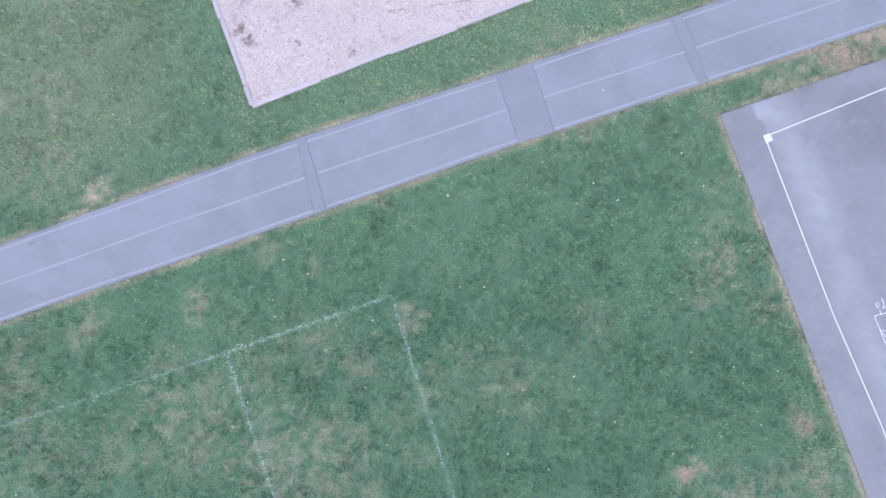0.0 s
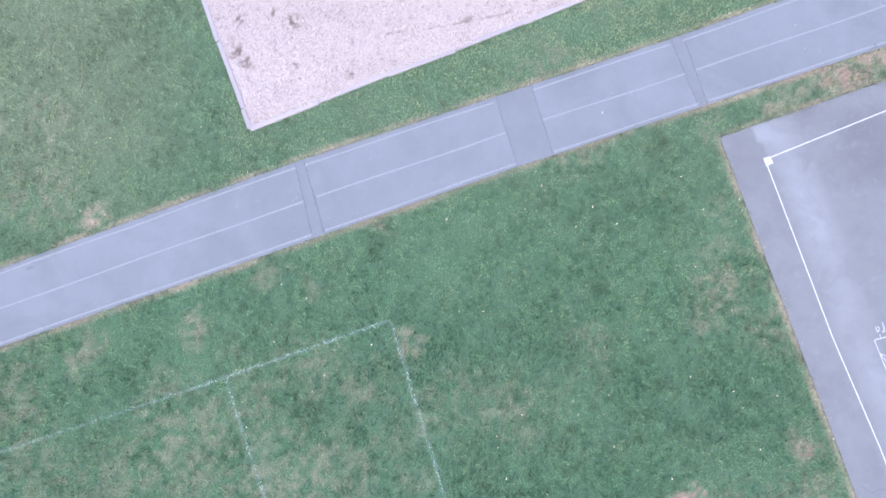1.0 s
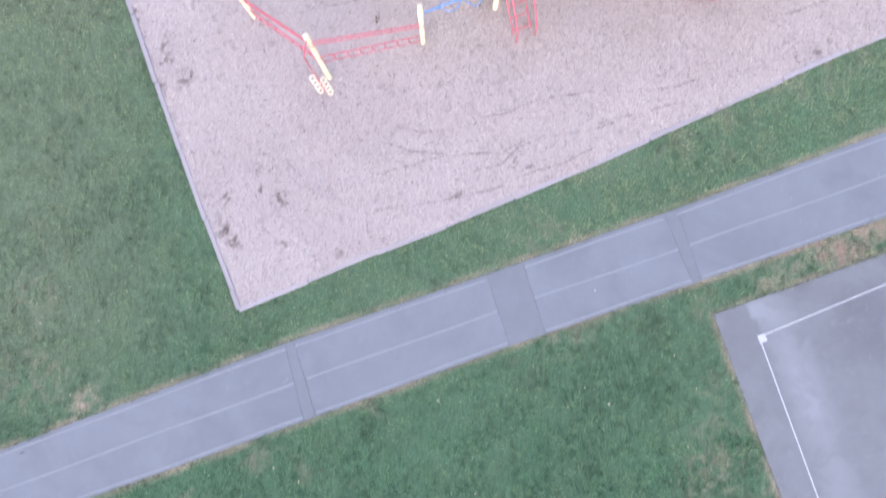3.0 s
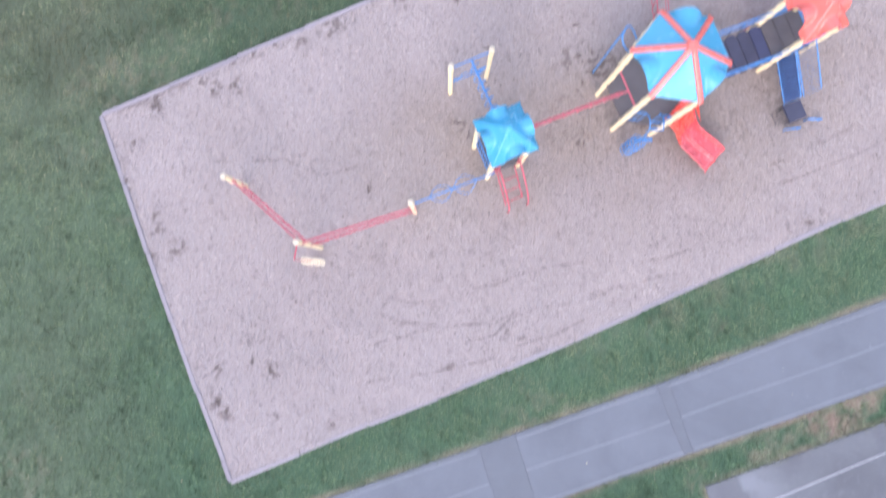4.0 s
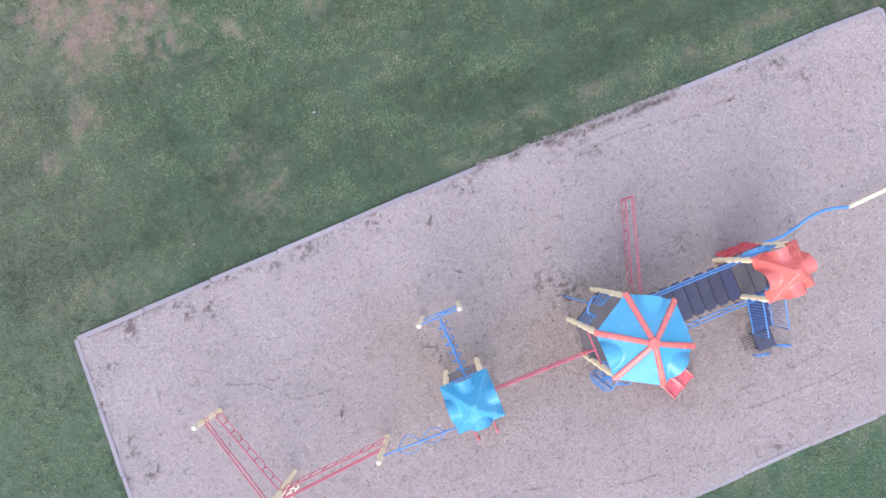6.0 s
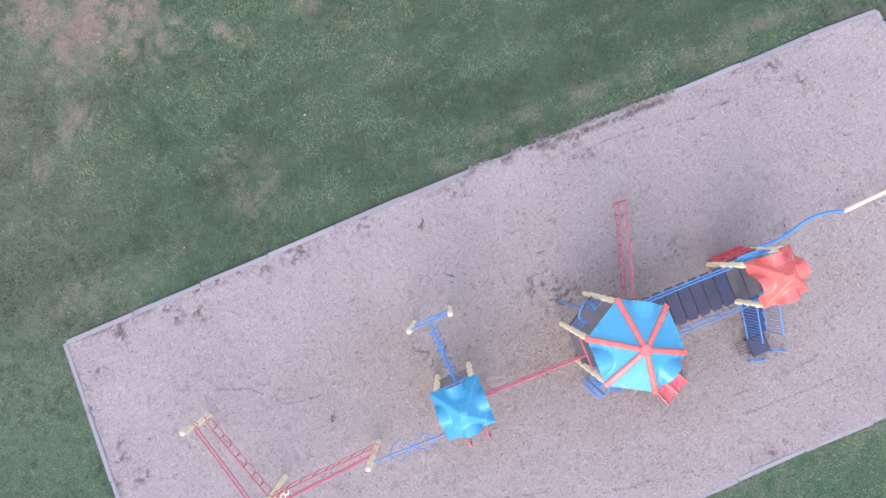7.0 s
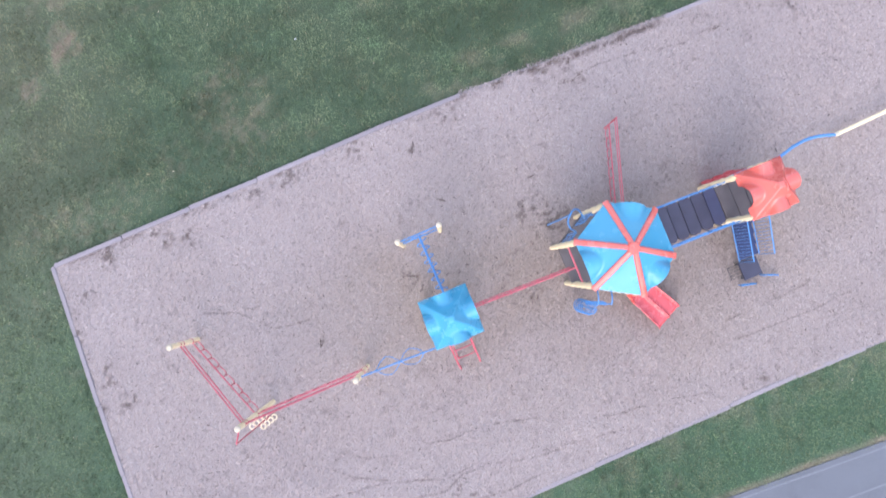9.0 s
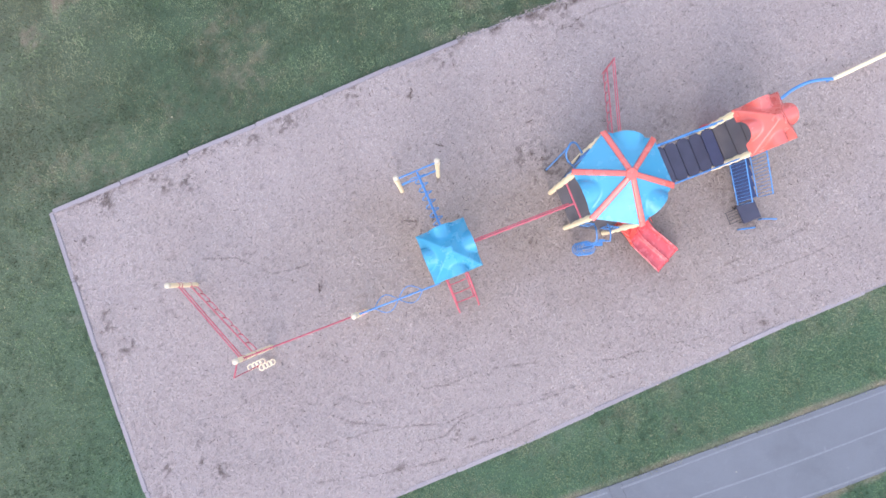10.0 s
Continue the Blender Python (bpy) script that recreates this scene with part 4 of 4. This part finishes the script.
# stairs with barred sides and a low transfer deck
stairs = thing("stairs", 8.74, 14.27, TURN, "blue steel stairs with barred sides and dark blue treads", "stairs")
for i in range(4):
    z, v = 0.33 + 0.124 * (i + 1), -1.50 + 0.26 * i
    part("tread", block(-0.40, 0.08, v, v + 0.27, z - 0.04, z, 0.008), STAIR, stairs, "dark blue coated tread")
    part("riser", block(-0.39, 0.07, v + 0.25, v + 0.262, z, z + 0.09), STAIR, stairs)
for u in (-0.42, 0.10):
    barrier(stairs, (u, -0.50), (u, -1.53), (0.92, 0.42), (1.80, 1.24), 0.075, 0.0065)
transfer = thing("transfer_deck", 8.74, 14.27, TURN, "low black transfer deck with blue grab loops", "platform")
part("deck", prism([(-0.43, -2.01), (0.03, -2.01), (0.03, -1.55), (-0.43, -1.55)], 0.28, 0.34, 0.012), DECK, transfer, "charcoal coated deck")
for u, v in ((-0.38, -1.97), (-0.02, -1.97), (-0.38, -1.6), (-0.02, -1.6)):
    part("leg", tube([(u, v, -0.08), (u, v, 0.3)], 0.022), STEEL, transfer)
for ends in (((9.05, 12.12), (9.39, 12.16)), ((9.58, 12.37), (9.93, 12.37))):
    (ax, ay), (bx, by) = ends
    part("grab_loop", tube(bend(local(transfer, (ax, ay, -0.05), (ax, ay, 0.2), (ax + 0.03, ay, 0.24), (bx - 0.03, by, 0.24), (bx, by, 0.2), (bx, by, -0.05)), 5), 0.018), BLUE_PAINT, transfer, "blue grab loop")
    part("grab_bar", tube(local(transfer, (ax, ay + 0.01, 0.1), (bx, by + 0.01, 0.1)), 0.014), BLUE_PAINT, transfer)
frame_step = thing("low_step", 8.95, 12.46, TURN, "dark bare steel step frame half sunk in mulch", "step")
part("frame", tube([(-0.17, -0.15, 0.09), (0.16, -0.15, 0.09), (0.16, 0.14, 0.09), (-0.17, 0.14, 0.09)], 0.01, 6, True), STEEL, frame_step)
for yy in (-0.07, 0.01, 0.08):
    part("bar", tube([(-0.17, yy, 0.09), (0.16, yy, 0.09)], 0.006, 5), STEEL, frame_step)
for xx, yy in ((-0.17, -0.15), (0.16, -0.15), (0.16, 0.14), (-0.17, 0.14)):
    part("leg", tube([(xx, yy, -0.06), (xx, yy, 0.09)], 0.009, 5), STEEL, frame_step)

# balance beams
beam = thing("balance_beam", 10.6, 15.6, 0, "curved blue balance beam joined to the tower", "balance beam")
part("beam", tube(local(beam, *bend([(9.22, 14.92, 0.28), (9.68, 15.08, 0.28), (10.02, 15.28, 0.28), (10.36, 15.53, 0.28), (10.70, 15.70, 0.28), (11.02, 15.78, 0.28), (11.40, 15.81, 0.28)])), 0.038, 10), BLUE_PAINT, beam)
for x, y in ((10.02, 15.28), (11.36, 15.81)):
    part("leg", tube(local(beam, (x, y, -0.08), (x, y, 0.26)), 0.026), BLUE_PAINT, beam)
beam = thing("balance_beam", 12.4, 16.27, 0, "straight cream yellow balance beam over mulch", "balance beam")
part("beam", tube(local(beam, (11.43, 15.82, 0.28), (13.55, 16.80, 0.28)), 0.048, 10), CREAM, beam)
part("joint", tube(local(beam, (11.38, 15.80, 0.28), (11.46, 15.835, 0.28)), 0.054, 10), WHITE_CAP, beam)
for x, y in ((11.55, 15.875), (13.45, 16.755)):
    part("leg", tube(local(beam, (x, y, -0.08), (x, y, 0.26)), 0.028), CREAM, beam)


# wave-rail climbers
def wave_rail(name, a, b, label, waves=8, lift=(0.0, 0.0), end_bar=False):
    """Two hand rails and a foot rail with loops bent under it, between two places."""
    a, b = Vector((*a, 0)), Vector((*b, 0))
    way = (b - a).normalized()
    length = (b - a).length
    t = thing(name, a.x, a.y, math.degrees(math.atan2(way.y, way.x)), label, "climber")
    foot = lambda x, z=0.52: z + lift[0] * x / length
    hand = lambda x, z=1.30: z + lift[1] * x / length
    part("hand_rail", tube([(0, 0, hand(0)), (length, 0, hand(length))], 0.012 if end_bar else 0.017), RED_PAINT, t)
    part("hand_rail", tube([(0, 0, hand(0, 1.12)), (length, 0, hand(length, 1.12))], 0.011 if end_bar else 0.015), RED_PAINT, t)
    part("foot_rail", tube([(0, 0, foot(0)), (length, 0, foot(length))], 0.016), RED_PAINT, t)
    pitch = (length - 0.1) / waves
    for i in range(waves):
        x = 0.05 + pitch * i
        part("loop", tube(bend([(x + k * pitch, 0, foot(x + k * pitch, z)) for k, z in ((0, 0.50), (0.02, 0.28), (0.14, 0.14), (0.80, 0.12), (0.97, 0.26), (1, 0.50))], 4), 0.012, 6), RED_PAINT, t)
    if end_bar:
        part("end_post", tube([(length, 0, -0.08), (length, 0, 1.32)], 0.02), RED_PAINT, t)
    else:
        for x in (0.0, length):
            for z in (hand(x), hand(x, 1.12), foot(x)):
                part("collar", tube([(x, 0, z - 0.018), (x, 0, z + 0.018)], 0.066, 12), RED_PAINT, t, "red clamp collar")
    return t


P1, P2, P3 = (-4.38, 10.88), (-2.51, 9.33), (-0.17, 10.19)
for (x, y), h, c in ((P1, 1.92, ()), (P2, 3.12, ()), (P3, 2.40, (1.95,))):
    t = thing("climber_post", x, y, 0, "cream yellow round steel post with a domed cap", "post", "climber posts")
    post(t, 0, 0, h, 0.059, c)
wave_rail("wave_rail_climber", P1, P2, "red wavy rail climber rising to a tall post", lift=(1.12, 1.38))
wave_rail("wave_rail_climber", P3, P2, "red wavy rail climber rising to a tall post", lift=(1.12, 1.38))
wave_rail("wave_rail_climber", (5.93, 13.74), (5.77, 16.06), "red wavy rail climber running out from the tall tower", 9, end_bar=True)

# a hanging rod with two columns of rings beside the tall post
rings = thing("ring_climber", P2[0] - 0.10, P2[1] - 0.36, 0, "red bent arm and rod with two columns of cream rings", "play equipment")
part("arm", tube(bend([(0.10, 0.36, 2.96), (0.06, 0.12, 2.97), (0.03, 0.02, 2.94), (0.01, 0.0, 2.80)], 5), 0.017), RED_PAINT, rings)
part("rod", tube([(0.01, 0, 2.84), (0, 0, -0.08)], 0.014), RED_PAINT, rings)
for s, lowest in ((-0.8, 0.14), (1, 0.06)):
    for i in range(4):
        z = lowest + 0.35 * i
        circle = [(0.13 * s + 0.064 * math.cos(a), -0.012 * s + 0.064 * math.sin(a), z + 0.012 * s * math.cos(a)) for a in steps(0, 2 * math.pi * 15 / 16, 15)]
        ring = part("ring", tube(circle, 0.018, 8, True), RING, rings)
        part("clip", tube([(0, 0, z), (0.06 * s, 0, z)], 0.009, 6), RED_PAINT, ring, "red clip")

# spiral bar from the middle post to the square tower
spiral = thing("spiral_bar", P3[0], P3[1], 20.5, "blue overhead bar with a wide twisted spiral", "climber")
part("bar", tube([(0, 0, 1.95), (1.98, 0, 1.93)], 0.019), BLUE_PAINT, spiral)
for hand in (-1, 1):
    helix = [(0.42 + 1.14 * t, hand * 0.195 * math.sin(2 * math.pi * t), 1.93 + 0.06 * (math.cos(2 * math.pi * t * 2) - 1) * (1 + hand)) for t in steps(0, 1, 8)]
    part("spiral", tube(bend(helix, 2), 0.010, 6), BLUE_PAINT, spiral, "wide blue spiral rod")

# coil beam with its two posts
gate = thing("coil_beam", 1.19, 13.34, TURN, "blue coil-wrapped overhead beam on two cream posts", "climber")
for (x, y) in ((0.74, 13.16), (1.64, 13.53)):
    (lx, ly, _), = local(gate, (x, y, 0))
    post(gate, lx, ly, 2.38, 0.056, (2.1,))
(ax, ay, _), (bx, by, _) = local(gate, (0.74, 13.16, 0), (1.64, 13.53, 0))
part("cross_bar", tube([(ax, ay, 2.22), (bx, by, 2.22)], 0.018), BLUE_PAINT, gate)
part("low_bar", tube(bend([(ax, ay, 1.15), (ax + 0.25, ay + 0.01, 1.15), (ax + 0.33, ay + 0.02, 1.28), (bx - 0.33, by - 0.02, 1.28), (bx - 0.25, by - 0.01, 1.15), (bx, by, 1.15)], 4), 0.015), BLUE_PAINT, gate, "cranked blue low bar")
part("low_bar", tube([(ax, ay, 1.0), (bx, by, 1.0)], 0.014), BLUE_PAINT, gate)
near, far = [Vector(p) for p in local(gate, (1.20, 13.31, 2.24), (1.74, 12.04, 2.22))]
part("beam", tube([near, far], 0.026), BLUE_PAINT, gate)
way = (far - near).normalized()
side = Vector((-way.y, way.x, 0)).normalized()
coil = [near + way * (0.1 + 1.2 * t) + 0.125 * (math.cos(2 * math.pi * 6 * t) * side + math.sin(2 * math.pi * 6 * t) * Vector((0, 0, 1))) - Vector((0, 0, 0.02)) for t in steps(0, 1, 84)]
part("coil", tube(coil, 0.013, 6), BLUE_PAINT, gate, "blue coiled rod")


# ---- loose cover: grass, chips, leaves ----
rng = np.random.default_rng(11)


def scatter(count, x0, x1, y0, y1):
    return rng.uniform(x0, x1, count), rng.uniform(y0, y1, count)


def blades(count, box):
    x, y = scatter(count, *box)
    creep = 0.22 * ripple(x, y, 0.3, 67, 4) ** 2
    hard = np.minimum(along(x, y, PATH_LOW[1:7]), along(x, y, PATH_TOP[1:7]))
    hard = np.minimum(hard, along(x, y, COURT_EDGE[:2] ))
    hard = np.minimum(hard, along(x, y, COURT_EDGE[3:] + COURT_EDGE[:1]))
    paved = (inside(x, y, PATH_EDGE) | inside(x, y, COURT_EDGE)) & (hard > creep)
    overgrown = (along(x, y, BED[:8]) < 0.20 * np.clip(ripple(x, y, 0.6, 68) - 0.38, 0, 1) ** 0.8 * np.clip((x + 3) / 6, 0.15, 1)) | (along(x, y, BED[7:] + BED[:1]) < 0.06 * ripple(x, y, 0.35, 66) ** 1.5)
    rim_off = along(x, y, BED + BED[:1])
    timbered = rim_off < 0.066 * (0.25 + 1.3 * (1 - ripple(x, y, 0.4, 58)))
    free = ~((inside(x, y, BED) | timbered) & ~overgrown) & ~paved
    x, y = x[free], y[free]
    dry, paint = lawn_look(x, y)
    bare = bare_soil(x, y)
    rim = np.clip(np.maximum.reduce([x - 12.8, -11.6 - x, y - 21.4, -6.6 - y]), 0, 1)
    keep = rng.random(len(x)) > np.maximum.reduce([0.55 * dry, 0.82 * bare, rim])
    x, y, dry, paint = x[keep], y[keep], dry[keep], paint[keep]
    n = len(x)
    turn, lean = rng.uniform(0, 2 * np.pi, n), rng.uniform(0.15, 1.25, n)
    clump = ripple(x, y, 0.28, 61, 2)
    size = (0.035 + 0.045 * rng.random(n)) * (0.6 + 0.8 * clump)
    wide = rng.uniform(0.005, 0.015, n)
    z = -0.025
    cx, cy = np.cos(turn), np.sin(turn)
    pts = np.zeros((n, 3, 3))
    pts[:, 0] = np.stack([x - cy * wide, y + cx * wide, np.full(n, z)], 1)
    pts[:, 1] = np.stack([x + cy * wide, y - cx * wide, np.full(n, z)], 1)
    pts[:, 2] = np.stack([x + cx * size * np.sin(lean), y + cy * size * np.sin(lean), z + size * np.cos(lean) + 0.01], 1)
    mow = along(x, y, BED[8:16])
    band = np.where(y > 12.5, 0.24 + 0.38 * np.exp(-((mow - 1.6) / 0.5) ** 2) - 0.16 * np.exp(-((mow - 0.7) / 0.3) ** 2) + 0.9 * (ripple(x, y, 1.1, 69, 3) - 0.5) + 0.9 * (ripple(0.2 * (0.928 * x + 0.371 * y), 0.928 * y - 0.371 * x, 0.4, 70, 2) - 0.5) + 0.10 * np.clip((x - 1) / 4, 0, 1), 0)
    verge = (y > 0.352 * x + 3.9) & (y < 0.352 * x + 6.6) & (x > -5.5)
    broad = 0.36 * verge + 0.08 * ((x < -5) & (y < 2.5)) - 0.06 * ((x < -4) & (y > 3) & (y < 9)) + 0.10 * np.clip((-6 - x) / 2, 0, 1) * (y > 6) + 0.15 * np.clip((y - 15) / 3, 0, 1) - 0.26 * np.exp(-(((x - 1.5) / 6.0) ** 2) - ((y + 3.2) / 3.6) ** 2)
    tuft = 1.9 * (ripple(x, y, 0.085, 60, 2) - 0.5) + 1.6 * (ripple(x, y, 0.17, 64, 2) - 0.5) + 0.5 * (ripple(x, y, 0.42, 65, 2) - 0.5)
    tuft *= np.where(y > 12.5, 0.5, 0.9)
    tone = np.clip(0.5 * rng.random(n) + 0.14 + tuft + 1.1 * (ripple(x, y, 1.5, 63, 4) - 0.30) + 0.4 * (clump - 0.5) + broad - band, 0, 1)
    dry = np.clip(dry + 0.04 * ((y > 3) & (y < 12)) + 0.10 * verge * np.clip(3 * (ripple(x, y, 0.3, 62) - 0.35), 0, 1), 0, 1)
    look_values = np.repeat(np.stack([tone, np.clip(dry + 0.28 * np.clip((y - 10) / 4, 0, 1) * ripple(x, y, 0.7, 38, 3) + (rng.random(n) < 0.02) * 0.5, 0, 1), paint * (rng.random(n) < 0.95)], 1), 3, axis=0)
    return pts.reshape(-1, 3), look_values


pts, values = blades(1200000, (-12.6, 13.8, -7.6, 22.4))
grass = tagged(numpy_mesh("grass", pts, 3, values, GRASS), "short green mown grass with faint white field lines", "grass")

x, y = scatter(600000, -8.2, 16.2, 3.4, 21.0)
free = inside(x, y, BED) | (along(x, y, BED[10:13]) < 0.16 * ripple(x, y, 0.3, 59))
x, y = x[free], y[free]
n = len(x)
turn = rng.uniform(0, 2 * np.pi, n)
size, wide, tip = rng.uniform(0.008, 0.03, n), rng.uniform(0.003, 0.009, n), rng.uniform(-0.35, 0.35, n)
cx, cy, z = np.cos(turn), np.sin(turn), bed_height(x, y) + 0.006
pts = np.zeros((n, 4, 3))
for k, (a, b) in enumerate(((-1, -1), (1, -1), (1, 1), (-1, 1))):
    pts[:, k] = np.stack([x + a * cx * size - b * cy * wide, y + a * cy * size + b * cx * wide, z + a * size * tip + 0.004 * b], 1)
damp = bed_look(x, y)
broad = ripple(x, y, 1.6, 91)
values = np.stack([np.clip(rng.random(n) * 0.85 + 0.6 * (broad - 0.4), 0, 1), np.clip(0.8 * damp + (rng.random(n) < 0.012) * 0.6, 0, 1), bed_brown(x, y)], 1)
chips = tagged(numpy_mesh("wood_chips", pts.reshape(-1, 3), 4, np.repeat(values, 4, axis=0), CHIPS), "loose pale wood chips over the play surface", "wood chips")

# shreds of dark bark in and on the chips
STRIPS = [((0.98, 15.73), (0.95, 15.34), 0.03), ((-1.34, 10.86), (-1.32, 10.67), 0.03), ((4.96, 17.27), (5.22, 17.48), 0.025), ((8.43, 18.49), (8.69, 18.6), 0.02), ((3.83, 14.84), (3.97, 14.88), 0.025),
          ((1.56, 14.33), (1.77, 14.28), 0.025), ((0.78, 12.43), (1.07, 12.38), 0.03), ((1.23, 12.28), (1.17, 12.03), 0.035), ((1.52, 12.55), (1.50, 12.42), 0.03)]
x, y = scatter(26000, -8.0, 16.0, 3.4, 21.0)
rot = np.clip(0.09 + 0.9 * np.clip(1.4 - along(x, y, [(4.2, 17.62), (5.4, 18.0), (6.6, 18.45)]) / 0.09, 0, 1) * (ripple(x, y, 0.3, 97) > 0.42) + 0.75 * bed_brown(x, y) * ripple(x, y, 0.5, 95) ** 2.5 + 0.9 * np.clip(bed_look(x, y), 0, 1) ** 1.3 + 0.9 * np.clip(1.4 - along(x, y, BED[8:17]) / 0.28, 0, 1) * np.clip(8 * (ripple(x, y, 0.35, 96) - 0.52), 0, 1) + 0.8 * blobs(x, y, [(4.35, 13.75, 0.55, 1.0), (4.1, 14.1, 0.4, 0.8), (4.55, 13.3, 0.3, 0.7), (7.3, 14.9, 0.5, 0.35)], 0.3), 0, 1)
free = inside(x, y, BED) & (rng.random(len(x)) < rot) & (along(x, y, BED + BED[:1]) > 0.07)
x, y = x[free], y[free]
n = len(x)
turn, half_long, half_wide = rng.uniform(0, np.pi, n), 0.012 + 0.05 * rng.random(n) ** 2.5, rng.uniform(0.004, 0.012, n)
for (ax, ay), (bx, by), wide in STRIPS:
    k = 14
    t = rng.random(k)
    x, y = np.r_[x, ax + (bx - ax) * t + rng.normal(0, 0.3 * wide, k)], np.r_[y, ay + (by - ay) * t + rng.normal(0, 0.3 * wide, k)]
    turn = np.r_[turn, math.atan2(by - ay, bx - ax) + rng.normal(0, 0.35, k)]
    half_long, half_wide = np.r_[half_long, rng.uniform(0.02, 0.06, k)], np.r_[half_wide, rng.uniform(0.006, 0.4 * wide + 0.004, k)]
n = len(x)
cx, cy, z = np.cos(turn), np.sin(turn), bed_height(x, y) + 0.012
pts = np.zeros((n, 6, 3))
for k, (a, b, up) in enumerate(((-1, -0.3, 0.0), (-0.2, -1, 0.006), (0.7, -0.8, 0.004), (1, 0.2, 0.0), (0.3, 1, 0.006), (-0.6, 0.8, 0.004))):
    pts[:, k] = np.stack([x + a * cx * half_long - b * cy * half_wide, y + a * cy * half_long + b * cx * half_wide, z + up], 1)
values = np.stack([rng.random(n), np.clip(rng.uniform(0.45, 1.0, n), 0, 1), 0.5 + 0 * x], 1)
bark = tagged(numpy_mesh("bark_shreds", pts.reshape(-1, 3), 6, np.repeat(values, 6, axis=0), CHIPS), "dark brown bark shreds lying in the wood chips", "bark")

LEAVES = [(0.98, -0.95), (1.9, -3.43), (5.98, -2.54), (7.01, -2.9), (4.1, -4.2), (5.9, 2.35), (2.45, 2.13), (6.42, 1.53), (3.7, 1.6), (3.28, 1.11), (4.28, 1.18),
          (0.11, 1.31), (3.99, 3.96), (6.18, 0.12), (-1.73, -1.75), (-2.86, -2.47), (0.4, -0.95), (1.51, -4.94), (5.47, -4.95), (-3.92, -0.27), (-3.32, -0.62),
          (9.38, -4.03), (-10.28, -2.18), (8.06, -3.0)]
x, y = scatter(460, -12, 13.4, -7, 22)
free = ~inside(x, y, BED) & ~((inside(x, y, PATH_EDGE) | inside(x, y, COURT_EDGE)) & (rng.random(len(x)) < 0.8))
x, y = np.r_[[p[0] for p in LEAVES], x[free]], np.r_[[p[1] for p in LEAVES], y[free]]
n = len(x)
size = np.r_[np.full(len(LEAVES), 0.026), 0.006 + 0.017 * rng.random(n - len(LEAVES)) ** 2]
turn = rng.uniform(0, 2 * np.pi, n)
cx, cy = np.cos(turn), np.sin(turn)
pts = np.zeros((n, 6, 3))
for k, (a, b, c) in enumerate(((-1.2, 0, 0.01), (-0.4, -0.5, 0.0), (0.5, -0.4, 0.004), (1.1, 0, 0.012), (0.5, 0.45, 0.003), (-0.4, 0.5, 0.002))):
    pts[:, k] = np.stack([x + size * (a * cx - b * cy), y + size * (a * cy + b * cx), 0.035 + c + 0 * x], 1)
values = np.repeat(np.stack([rng.random(n), 0 * x, 0 * x], 1), 6, axis=0)
leaves = tagged(numpy_mesh("fallen_leaves", pts.reshape(-1, 3), 6, values, LEAF), "scattered small pale fallen leaves on grass", "leaves")
for x, y, turn in ((-1.96, 18.38, 20),):
    scrap = new("paper_scrap", mesh_of("paper_scrap", grid(lambda u, v: (0.040 * u, 0.011 * v * (1 + 0.5 * u) - 0.02 * u * u, 0.035 + 0.02 * u * u + 0.015 * math.sin(3 * u + v)), steps(-1, 1, 6), steps(-1, 1, 4), 0.002), PAPER))
    scrap.matrix_world = pose(x, y, 0, 0, 0, turn)
    tagged(scrap, "curled scrap of white paper on the grass", "litter")
twig = tagged(new("twig", mesh_of("twig", tube(bend([(-0.07, -0.01, 0.02), (-0.02, 0.012, 0.024), (0.03, 0.0, 0.022), (0.08, 0.015, 0.02)]), [0.008] * 18 + [0.004], 6), STEEL)), "small dark twig lying on the tarmac path", "twig")
twig.matrix_world = pose(-10.08, 0.14, 0, 0, 0, 15)
